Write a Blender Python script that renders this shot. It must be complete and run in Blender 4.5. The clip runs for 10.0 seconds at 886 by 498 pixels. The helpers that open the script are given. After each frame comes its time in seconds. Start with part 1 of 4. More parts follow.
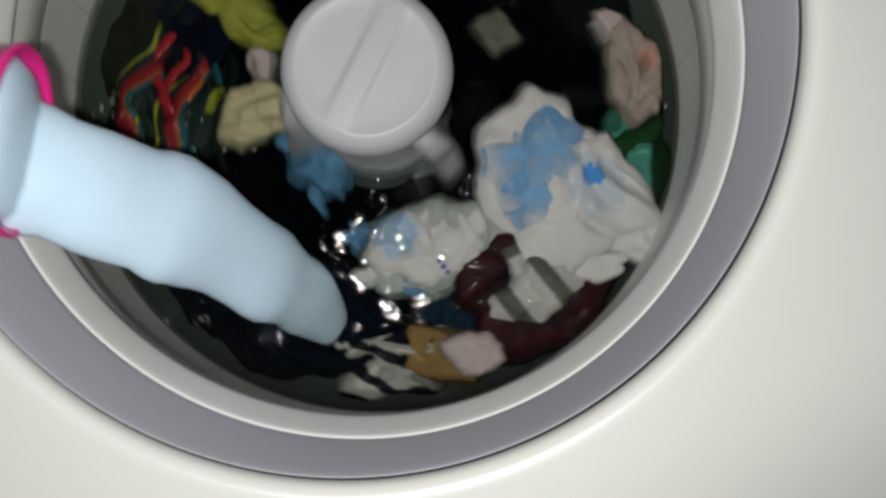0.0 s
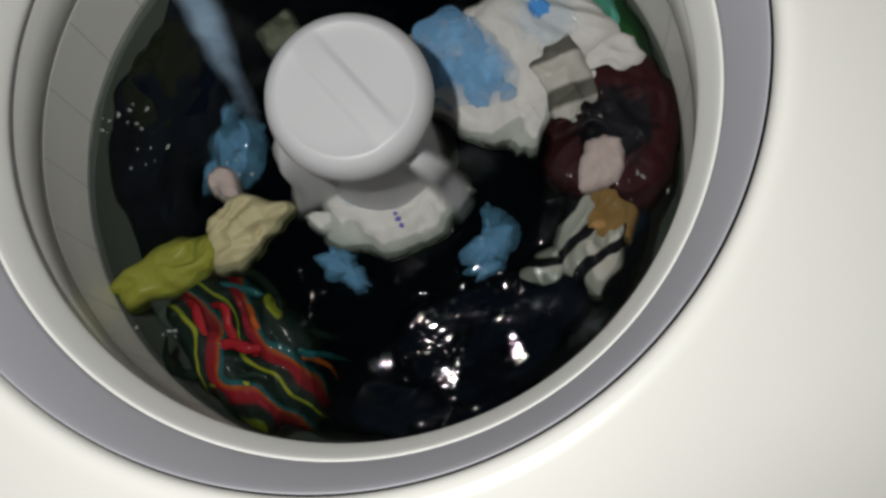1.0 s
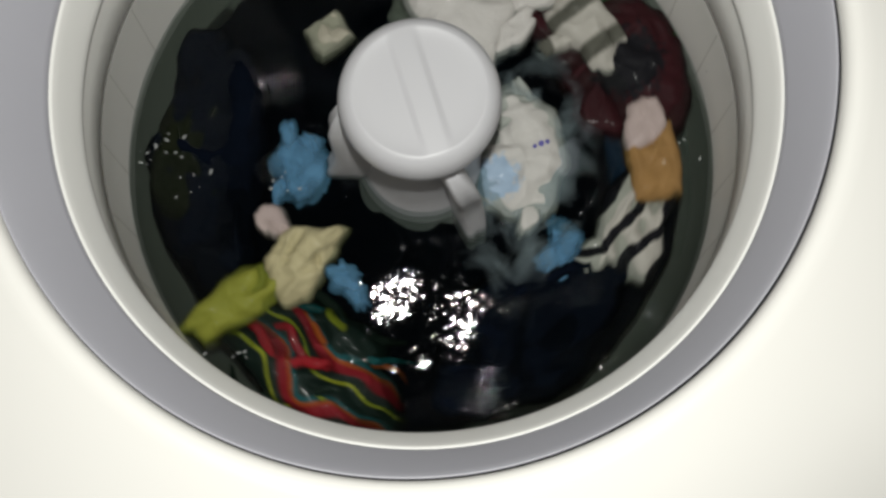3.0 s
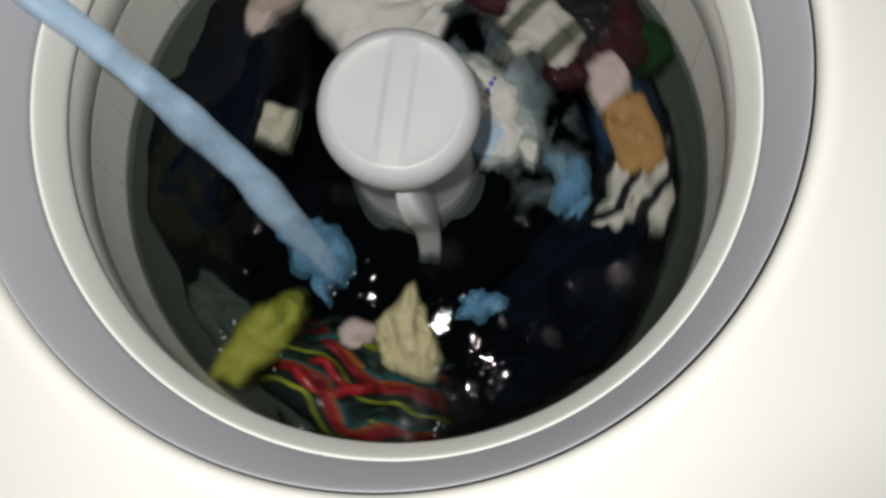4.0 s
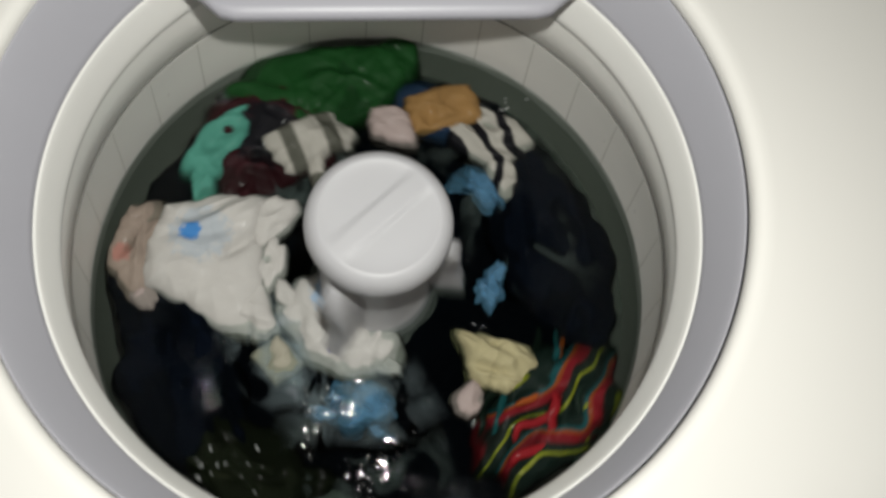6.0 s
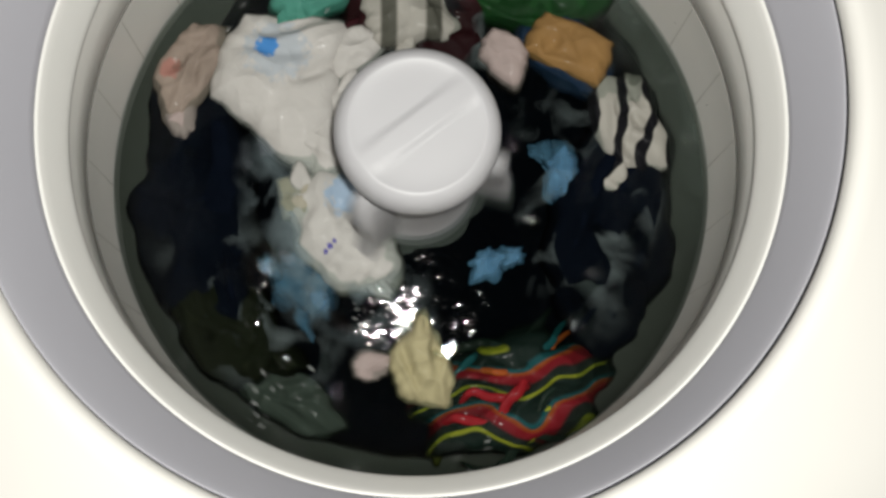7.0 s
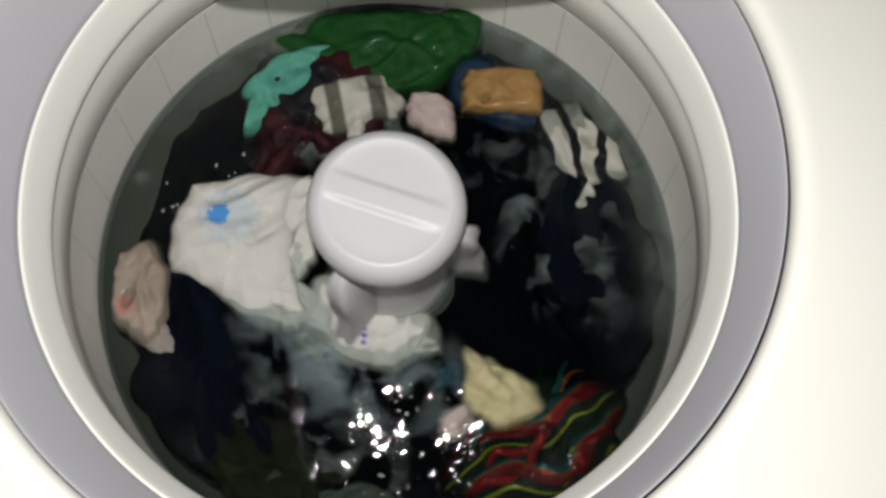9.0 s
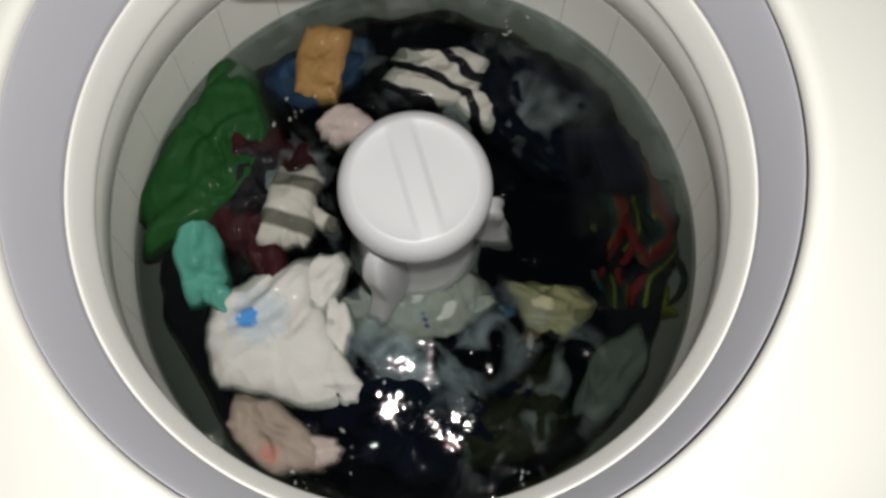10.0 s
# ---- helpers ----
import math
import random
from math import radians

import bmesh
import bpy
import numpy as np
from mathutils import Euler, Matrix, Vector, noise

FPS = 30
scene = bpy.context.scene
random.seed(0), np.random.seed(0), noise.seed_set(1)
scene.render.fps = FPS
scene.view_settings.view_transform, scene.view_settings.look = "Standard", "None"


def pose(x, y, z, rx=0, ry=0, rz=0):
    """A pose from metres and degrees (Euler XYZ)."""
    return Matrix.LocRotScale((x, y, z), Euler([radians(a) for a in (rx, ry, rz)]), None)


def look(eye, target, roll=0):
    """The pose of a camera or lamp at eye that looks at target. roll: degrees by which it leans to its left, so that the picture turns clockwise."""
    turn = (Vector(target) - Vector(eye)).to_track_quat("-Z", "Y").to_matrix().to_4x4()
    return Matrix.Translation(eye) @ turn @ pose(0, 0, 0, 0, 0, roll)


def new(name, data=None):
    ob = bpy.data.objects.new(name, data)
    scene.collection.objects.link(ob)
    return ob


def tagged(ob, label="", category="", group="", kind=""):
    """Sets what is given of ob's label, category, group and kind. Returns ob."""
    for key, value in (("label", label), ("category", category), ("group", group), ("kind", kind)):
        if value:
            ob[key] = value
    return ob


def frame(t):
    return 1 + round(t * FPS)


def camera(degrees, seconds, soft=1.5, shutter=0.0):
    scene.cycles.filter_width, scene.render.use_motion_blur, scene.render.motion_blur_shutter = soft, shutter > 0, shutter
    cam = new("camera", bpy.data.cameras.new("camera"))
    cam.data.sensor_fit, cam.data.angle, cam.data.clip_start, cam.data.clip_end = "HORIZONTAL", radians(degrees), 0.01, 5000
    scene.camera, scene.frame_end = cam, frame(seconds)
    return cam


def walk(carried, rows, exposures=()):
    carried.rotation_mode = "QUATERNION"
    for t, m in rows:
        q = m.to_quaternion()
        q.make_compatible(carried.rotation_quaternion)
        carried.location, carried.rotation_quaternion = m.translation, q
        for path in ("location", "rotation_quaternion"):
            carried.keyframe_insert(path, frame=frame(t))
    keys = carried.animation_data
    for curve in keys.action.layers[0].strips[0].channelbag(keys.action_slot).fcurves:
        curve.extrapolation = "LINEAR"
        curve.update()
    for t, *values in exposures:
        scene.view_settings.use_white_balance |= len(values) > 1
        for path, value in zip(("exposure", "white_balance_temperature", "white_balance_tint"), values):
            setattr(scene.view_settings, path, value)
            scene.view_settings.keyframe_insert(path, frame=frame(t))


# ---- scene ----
DECK = 0.95            # height of the washer's top deck
WATER = DECK - 0.2326   # height of the wash water
cam = camera(56.02, 10.0, soft=2.9, shutter=0.5)
walk(cam, [
    (0, pose(0.0263, -0.1078, 1.3507, 0.18, -1.35, -3.48)),
    (0.5, pose(0.0588, -0.1637, 1.3369, 7.95, 1.61, -2.40)),
    (1, pose(0.0786, -0.1563, 1.3356, 7.62, 3.28, -1.45)),
    (1.5, pose(0.0409, -0.1295, 1.3482, 3.96, -0.45, 0.59)),
    (2, pose(0.0141, -0.1134, 1.3541, 1.10, -0.83, 2.61)),
    (2.5, pose(0.0240, -0.1649, 1.3436, 8.35, 0.98, 0.05)),
    (2.7, pose(0.0085, -0.1666, 1.3481, 8.60, -0.71, 0.27)),
    (3.8, pose(0.0273, -0.1393, 1.3615, 5.22, -0.64, -0.04)),
    (4, pose(0.0422, -0.1505, 1.3573, 7.35, 1.85, -0.33)),
    (4.5, pose(0.0337, -0.1663, 1.3489, 10.48, 1.76, 0.37)),
    (5, pose(0.0111, -0.1312, 1.3572, 5.63, -1.11, 1.75)),
    (5.5, pose(0.0106, -0.1198, 1.3822, 7.03, -2.23, 1.57)),
    (6, pose(-0.0056, -0.1852, 1.3922, 17.58, -5.60, 0.98)),
    (6.1, pose(0.0004, -0.1920, 1.3850, 15.75, -3.70, 1.35)),
    (6.2, pose(-0.0009, -0.1907, 1.3777, 14.45, -2.79, 1.88)),
    (7.3, pose(-0.0007, -0.1061, 1.3470, 5.46, -2.25, 2.22)),
    (7.5, pose(0.0184, -0.1019, 1.3457, 5.94, -0.45, 1.85)),
    (8, pose(-0.0087, -0.1479, 1.3496, 10.73, -2.75, -3.00)),
    (8.5, pose(0.0012, -0.1322, 1.3616, 7.95, -4.01, -1.31)),
    (9, pose(0.0230, -0.1562, 1.3624, 14.70, -2.32, 2.92)),
    (9.5, pose(0.0069, -0.1700, 1.3722, 15.04, -1.25, -1.25)),
    (10, pose(0.0028, -0.1596, 1.3796, 12.87, -1.23, -1.45)),
], exposures=[(0, -0.68, 6350, 8), (1, -0.50, 6430, 8), (2.5, -0.28, 6480, 7), (5, -0.21, 6550, 7), (6.1, -0.17, 6570, 7), (7.4, -0.04, 6600, 8), (10, -0.03, 6600, 8)])

# ---------------------------------------------------------------- light
world = bpy.data.worlds.new("world")
scene.world = world
world.use_nodes = True
wn = world.node_tree.nodes["Background"]
wn.inputs[0].default_value = (0.9, 0.93, 1.0, 1)
wn.inputs[1].default_value = 0.10


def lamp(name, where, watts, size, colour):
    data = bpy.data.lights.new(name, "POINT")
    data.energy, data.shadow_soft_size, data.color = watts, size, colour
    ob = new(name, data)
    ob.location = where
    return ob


# torch held over the open washer; weak fill added under the dim room's ceiling
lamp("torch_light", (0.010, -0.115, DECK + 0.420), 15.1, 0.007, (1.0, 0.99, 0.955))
# added fill: no such bulb is known here
lamp("added_fill_light", (-0.20, -0.80, 2.35), 4, 0.06, (1.0, 0.93, 0.84))


# ---------------------------------------------------------------- materials
def material(name, base, rough=0.5, metal=0.0, coat=0.0, spec=0.5, vary=0.12, scale=18.0, grain=400.0, bump=0.15, dist=0.001, ior=1.45):
    """Principled surface with broad stains and fine grain."""
    m = bpy.data.materials.new(name)
    m.use_nodes = True
    nt = m.node_tree
    b = nt.nodes["Principled BSDF"]
    b.inputs["Roughness"].default_value = rough
    b.inputs["Metallic"].default_value = metal
    b.inputs["Coat Weight"].default_value = coat
    b.inputs["Coat Roughness"].default_value = 0.12
    b.inputs["Specular IOR Level"].default_value = spec
    b.inputs["IOR"].default_value = ior
    tc = nt.nodes.new("ShaderNodeTexCoord")
    n1 = nt.nodes.new("ShaderNodeTexNoise")
    n1.inputs["Scale"].default_value = scale
    n1.inputs["Detail"].default_value = 4
    n2 = nt.nodes.new("ShaderNodeTexNoise")
    n2.inputs["Scale"].default_value = grain
    n2.inputs["Detail"].default_value = 2
    mix = nt.nodes.new("ShaderNodeMix")
    mix.data_type = "RGBA"
    mix.inputs[6].default_value = (*[c * (1 - vary) for c in base], 1)
    mix.inputs[7].default_value = (*[min(1, c * (1 + vary)) for c in base], 1)
    bp = nt.nodes.new("ShaderNodeBump")
    bp.inputs["Strength"].default_value = bump
    bp.inputs["Distance"].default_value = dist
    for n in (n1, n2):
        nt.links.new(tc.outputs["Object"], n.inputs["Vector"])
    nt.links.new(n1.outputs[0], mix.inputs[0])
    nt.links.new(n2.outputs[0], bp.inputs["Height"])
    nt.links.new(mix.outputs[2], b.inputs["Base Color"])
    nt.links.new(bp.outputs[0], b.inputs["Normal"])
    return m


def banded(m, stops, scale, distortion, turn=0.0, dscale=1.5):
    """Woven stripes: a colour ramp over distorted bands, in the thing's own space."""
    nt = m.node_tree
    b = nt.nodes["Principled BSDF"]
    tc = nt.nodes.new("ShaderNodeTexCoord")
    mp = nt.nodes.new("ShaderNodeMapping")
    mp.inputs["Rotation"].default_value = (0, 0, radians(turn))
    w = nt.nodes.new("ShaderNodeTexWave")
    w.wave_profile = "SAW"
    w.inputs["Scale"].default_value = scale
    w.inputs["Distortion"].default_value = distortion
    w.inputs["Detail"].default_value = 2
    w.inputs["Detail Scale"].default_value = dscale
    r = nt.nodes.new("ShaderNodeValToRGB")
    el = r.color_ramp.elements
    while len(el) < len(stops):
        el.new(0.5)
    for e, (at, c) in zip(el, stops):
        e.position, e.color = at, (*c, 1)
    nt.links.new(tc.outputs["Object"], mp.inputs[0])
    nt.links.new(mp.outputs[0], w.inputs[0])
    nt.links.new(w.outputs[0], r.inputs[0])
    nt.links.new(r.outputs[0], b.inputs["Base Color"])
    return m


def patched(m, spots):
    """Dyed or printed spots on cloth: (x, y, radius, colour) in the thing's own space, with ragged edges."""
    nt = m.node_tree
    b = nt.nodes["Principled BSDF"]
    prev = b.inputs["Base Color"].links[0].from_socket
    tc = nt.nodes.new("ShaderNodeTexCoord")
    nz = nt.nodes.new("ShaderNodeTexNoise")
    nz.inputs["Scale"].default_value = 190
    nt.links.new(tc.outputs["Object"], nz.inputs["Vector"])
    for x, y, rad, col in spots:
        d = nt.nodes.new("ShaderNodeVectorMath")
        d.operation = "MULTIPLY_ADD"
        d.inputs[1].default_value = (1, 1, 0)
        d.inputs[2].default_value = (-x, -y, 0)
        nt.links.new(tc.outputs["Object"], d.inputs[0])
        ln = nt.nodes.new("ShaderNodeVectorMath")
        ln.operation = "LENGTH"
        nt.links.new(d.outputs[0], ln.inputs[0])
        ad = nt.nodes.new("ShaderNodeMath")
        ad.operation = "MULTIPLY_ADD"
        ad.inputs[1].default_value = rad * 1.3
        nt.links.new(nz.outputs[0], ad.inputs[0])
        nt.links.new(ln.outputs["Value"], ad.inputs[2])
        mr = nt.nodes.new("ShaderNodeMapRange")
        mr.inputs["From Min"].default_value = rad * 1.45
        mr.inputs["From Max"].default_value = rad * 1.75
        mr.inputs["To Min"].default_value = 1
        mr.inputs["To Max"].default_value = 0
        nt.links.new(ad.outputs[0], mr.inputs["Value"])
        mx = nt.nodes.new("ShaderNodeMix")
        mx.data_type = "RGBA"
        mx.inputs[7].default_value = (*col, 1)
        nt.links.new(mr.outputs[0], mx.inputs[0])
        nt.links.new(prev, mx.inputs[6])
        prev = mx.outputs[2]
    nt.links.new(prev, b.inputs["Base Color"])
    return m


ENAMEL = material("white_enamel", (0.631, 0.617, 0.587), rough=0.28, vary=0.02, bump=0.02, scale=6)
CABINET = material("cabinet_enamel", (0.580, 0.573, 0.551), rough=0.3, vary=0.02, bump=0.02)
RING = material("grey_plastic", (0.333, 0.329, 0.362), rough=0.42, vary=0.04, bump=0.05, scale=9, grain=900)
BALANCE = material("cream_plastic", (0.687, 0.678, 0.652), rough=0.42, vary=0.03, bump=0.03)
BASKET = material("basket_enamel", (0.92, 0.905, 0.865), rough=0.36, vary=0.04, bump=0.05, scale=14)
PLASTIC = material("agitator_plastic", (0.412, 0.408, 0.423), rough=0.42, vary=0.025, bump=0.03)
GAP = material("dark_gap", (0.015, 0.015, 0.018), rough=0.8, vary=0.2)
WALL = material("room_wall_paint", (0.60, 0.585, 0.56), rough=0.8, vary=0.04)
TILE = material("floor_tile", (0.35, 0.32, 0.28), rough=0.5, vary=0.1)
CEIL = material("ceiling_paint", (0.14, 0.137, 0.134), rough=0.9, vary=0.03)


def wet(name, base, vary=0.18, coat=0.15, rough=0.65, spec=0.16):
    m = material(name, base, rough=rough, coat=0.3 * coat, vary=vary, scale=45, grain=1500, bump=0.3, dist=0.0005, spec=spec)
    nt = m.node_tree
    tc, b = nt.nodes["Texture Coordinate"], nt.nodes["Principled BSDF"]
    n = nt.nodes.new("ShaderNodeTexNoise")
    n.inputs["Scale"].default_value = 70
    n.inputs["Detail"].default_value = 3
    n.inputs["Distortion"].default_value = 1.6
    bp = nt.nodes.new("ShaderNodeBump")
    bp.inputs["Strength"].default_value = 0.35
    bp.inputs["Distance"].default_value = 0.003
    nt.links.new(tc.outputs["Object"], n.inputs["Vector"])
    nt.links.new(n.outputs[0], bp.inputs["Height"])
    nt.links.new(nt.nodes["Bump"].outputs[0], bp.inputs["Normal"])
    nt.links.new(bp.outputs[0], b.inputs["Normal"])
    # alpha thins the rim, standing in for cloth fading into the water's murk
    at = nt.nodes.new("ShaderNodeAttribute")
    at.attribute_name = "thin"
    ad = nt.nodes.new("ShaderNodeMath")
    ad.operation = "MULTIPLY_ADD"
    ad.inputs[1].default_value = 0.30
    mr = nt.nodes.new("ShaderNodeMapRange")
    mr.inputs["From Min"].default_value = 0.17
    mr.inputs["From Max"].default_value = 0.42
    nt.links.new(n.outputs[0], ad.inputs[0])
    nt.links.new(at.outputs["Fac"], ad.inputs[2])
    nt.links.new(ad.outputs[0], mr.inputs["Value"])
    nt.links.new(mr.outputs[0], b.inputs["Alpha"])
    return m


NAVY = wet("navy_cloth", (0.001376, 0.002924, 0.00688), 0.5, 0.0, 0.9, 0.05)
OLIVE = wet("olive_cloth", (0.00688, 0.00903, 0.00387), 0.4, 0.0, 0.8, 0.08)
WHITE = patched(wet("white_cotton", (0.4902, 0.473, 0.4515), 0.10, 0.1), ((0.006, -0.012, 0.024, (0.40, 0.43, 0.46)), (0.014, -0.012, 0.0085, (0.06, 0.22, 0.52))))
VEST = patched(wet("white_vest_cotton", (0.4558, 0.4429, 0.4214), 0.12, 0.1), ((0.011, 0.0035, 0.0020, (0.10, 0.09, 0.30)), (0.0160, 0.005, 0.0024, (0.10, 0.09, 0.30)), (0.021, 0.0065, 0.0019, (0.10, 0.09, 0.30)), (-0.02, -0.02, 0.018, (0.30, 0.39, 0.50))))
WHITE_PLAIN = wet("white_cotton_plain", (0.4816, 0.4644, 0.4429), 0.10, 0.1)
VEST_PLAIN = wet("vest_cotton_plain", (0.4386, 0.4257, 0.4042), 0.12, 0.1)
MAROON_PLAIN = wet("maroon_cotton_plain", (0.0258, 0.00387, 0.00602), 0.35, 0.1)
CREAM = wet("cream_cotton", (0.387, 0.344, 0.2021), 0.15, 0.1)
BEIGE = patched(wet("pinkish_beige_cotton", (0.258, 0.2064, 0.172), 0.3, 0.1), ((0.01, 0.01, 0.008, (0.34, 0.17, 0.14)),))
PINK = wet("pale_pink_cotton", (0.3612, 0.2924, 0.2752), 0.12, 0.1)
TAN = wet("tan_cotton", (0.2494, 0.1419, 0.0516), 0.25, 0.2)
GREEN = wet("green_cotton", (0.00602, 0.04472, 0.0086), 0.3, 0.1)
MINT = wet("mint_cotton", (0.0645, 0.2322, 0.1806), 0.25, 0.1)
LIME = wet("lime_cotton", (0.1935, 0.2021, 0.0301), 0.25, 0.1)
MAROON = wet("maroon_cotton", (0.02236, 0.00344, 0.00516), 0.35, 0.1)
SAGE = wet("pale_sage_cotton", (0.086, 0.1032, 0.0903), 0.25, 0.1)
DENIM = wet("blue_denim", (0.012, 0.030, 0.066), 0.35, 0.1)
CUFF = banded(wet("grey_striped_rib", (0.344, 0.344, 0.3096), 0.1, 0.2), ((0.0, (0.36, 0.345, 0.31)), (0.30, (0.37, 0.355, 0.32)), (0.38, (0.08, 0.08, 0.065)), (0.66, (0.085, 0.085, 0.07)), (0.74, (0.37, 0.355, 0.32))), 9, 0.6, 90)
ZEBRA = banded(wet("black_white_stripe", (0.4, 0.4, 0.4), 0.1, 0.25), ((0.0, (0.36, 0.345, 0.31)), (0.56, (0.36, 0.345, 0.31)), (0.62, (0.004, 0.004, 0.006)), (0.93, (0.004, 0.004, 0.006)), (0.98, (0.36, 0.345, 0.31))), 14, 4.5, 20)
YARN_RED, YARN_TEAL, YARN_LIME, YARN_ORANGE, YARN_DARK = (
    wet("red_knit", (0.2064, 0.00688, 0.01118), 0.3), wet("teal_knit", (0.00516, 0.0645, 0.0688), 0.3), wet("lime_knit", (0.2064, 0.2236, 0.01032), 0.25),
    wet("orange_knit", (0.2752, 0.0602, 0.0086), 0.25), wet("dark_green_knit", (0.00516, 0.01376, 0.0086), 0.4))
KNIT = banded(wet("striped_knit", (0.2, 0.1, 0.05)), (
    (0.0, (0.004, 0.011, 0.008)), (0.20, (0.004, 0.012, 0.009)), (0.23, (0.005, 0.050, 0.055)), (0.29, (0.006, 0.055, 0.060)), (0.32, (0.20, 0.05, 0.008)), (0.37, (0.18, 0.03, 0.008)), (0.41, (0.15, 0.006, 0.010)),
    (0.58, (0.12, 0.005, 0.009)), (0.64, (0.008, 0.010, 0.008)), (0.80, (0.006, 0.014, 0.009)), (0.83, (0.17, 0.19, 0.012)), (0.88, (0.15, 0.17, 0.012)), (0.91, (0.004, 0.011, 0.008))), 8.0, 8.5, 8, 1.3)
SOFTENER = material("pale_blue_softener", (0.56, 0.71, 0.84), rough=0.3, vary=0.05, bump=0.05, scale=60)
CLOT = material("blue_softener_clot", (0.14, 0.32, 0.54), rough=0.7, vary=0.25, bump=0.1, scale=90, grain=500)
HOTPINK = material("hot_pink_plastic", (0.72, 0.02, 0.24), rough=0.25, vary=0.05, bump=0.02)
FOAM = material("cloudy_softener", (0.29, 0.335, 0.35), rough=0.6, vary=0.1)


def sheer(m, low, high, scale):
    """Lets a cloudy film thin out into clear water."""
    nt = m.node_tree
    out, b = nt.nodes["Material Output"], nt.nodes["Principled BSDF"]
    tc = nt.nodes.new("ShaderNodeTexCoord")
    nz = nt.nodes.new("ShaderNodeTexNoise")
    nz.inputs["Scale"].default_value = scale
    nz.inputs["Detail"].default_value = 3.5
    nz.inputs["Distortion"].default_value = 0.7
    at = nt.nodes.new("ShaderNodeAttribute")
    at.attribute_name = "thin"
    mr = nt.nodes.new("ShaderNodeMapRange")
    mr.inputs["From Min"].default_value = low
    mr.inputs["From Max"].default_value = high
    ml = nt.nodes.new("ShaderNodeMath")
    ml.operation = "MULTIPLY"
    tr = nt.nodes.new("ShaderNodeBsdfTransparent")
    mx = nt.nodes.new("ShaderNodeMixShader")
    nt.links.new(tc.outputs["Object"], nz.inputs["Vector"])
    nt.links.new(nz.outputs[0], mr.inputs["Value"])
    nt.links.new(mr.outputs[0], ml.inputs[0])
    nt.links.new(at.outputs["Fac"], ml.inputs[1])
    nt.links.new(ml.outputs[0], mx.inputs[0])
    nt.links.new(tr.outputs[0], mx.inputs[1])
    nt.links.new(b.outputs[0], mx.inputs[2])
    nt.links.new(mx.outputs[0], out.inputs[0])
    return m


MURK = material("murky_softener", (0.26, 0.285, 0.27), rough=0.6, vary=0.1)
sheer(MURK, 0.22, 0.75, 40)
MILK = material("milky_softener", (0.38, 0.45, 0.50), rough=0.6, vary=0.1)
sheer(MILK, 0.45, 0.95, 30)
THIN_SOFTENER = material("thin_softener", (0.36, 0.50, 0.66), rough=0.4, vary=0.1, scale=60)
sheer(FOAM, 0.52, 0.95, 26)
sheer(CLOT, 0.16, 0.68, 42)
sheer(THIN_SOFTENER, 0.12, 0.80, 30)


def water_material():
    m = bpy.data.materials.new("wash_water")
    m.use_nodes = True
    nt = m.node_tree
    nt.nodes.remove(nt.nodes["Principled BSDF"])
    out = nt.nodes["Material Output"]
    tr = nt.nodes.new("ShaderNodeBsdfTransparent")
    tr.inputs[0].default_value = (0.82, 0.855, 0.84, 1)
    gl = nt.nodes.new("ShaderNodeBsdfGlossy")
    gl.inputs["Roughness"].default_value = 0.03
    fr = nt.nodes.new("ShaderNodeFresnel")
    fr.inputs[0].default_value = 1.333
    mx = nt.nodes.new("ShaderNodeMixShader")
    tc = nt.nodes.new("ShaderNodeTexCoord")
    n1 = nt.nodes.new("ShaderNodeTexNoise")
    n1.inputs["Scale"].default_value = 84
    n1.inputs["Detail"].default_value = 1.0
    n1.inputs["Distortion"].default_value = 2.2
    bp = nt.nodes.new("ShaderNodeBump")
    bp.inputs["Strength"].default_value = 1.0
    bp.inputs["Distance"].default_value = 0.0043
    nt.links.new(tc.outputs["Object"], n1.inputs["Vector"])
    n2 = nt.nodes.new("ShaderNodeTexNoise")
    n2.inputs["Scale"].default_value = 21
    n2.inputs["Detail"].default_value = 1
    mr = nt.nodes.new("ShaderNodeMapRange")
    mr.inputs["From Min"].default_value = 0.57
    mr.inputs["From Max"].default_value = 0.74
    mr.inputs["To Min"].default_value = 0.06
    mu = nt.nodes.new("ShaderNodeMath")
    mu.operation = "MULTIPLY"
    nt.links.new(tc.outputs["Object"], n2.inputs["Vector"])
    nt.links.new(n2.outputs[0], mr.inputs["Value"])
    nt.links.new(mr.outputs[0], mu.inputs[0])
    nt.links.new(n1.outputs[0], mu.inputs[1])
    nt.links.new(mu.outputs[0], bp.inputs["Height"])
    for n in (gl, fr):
        nt.links.new(bp.outputs[0], n.inputs["Normal"])
    nt.links.new(fr.outputs[0], mx.inputs[0])
    nt.links.new(tr.outputs[0], mx.inputs[1])
    nt.links.new(gl.outputs[0], mx.inputs[2])
    nt.links.new(mx.outputs[0], out.inputs[0])
    return m


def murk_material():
    """A tinted sheet: its colour stands in for the dimming by cloudy water."""
    m = bpy.data.materials.new("murk_dimming_tint")
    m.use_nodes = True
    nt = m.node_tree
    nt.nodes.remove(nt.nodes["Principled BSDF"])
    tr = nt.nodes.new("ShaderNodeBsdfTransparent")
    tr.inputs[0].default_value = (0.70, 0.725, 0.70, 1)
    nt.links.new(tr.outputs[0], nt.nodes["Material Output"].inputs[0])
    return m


# ---------------------------------------------------------------- mesh helpers
def finish(name, bm, mat, smooth=True):
    bmesh.ops.recalc_face_normals(bm, faces=bm.faces)
    me = bpy.data.meshes.new(name)
    bm.to_mesh(me)
    bm.free()
    me.materials.append(mat)
    if smooth:
        for p in me.polygons:
            p.use_smooth = True
    return new(name, me)


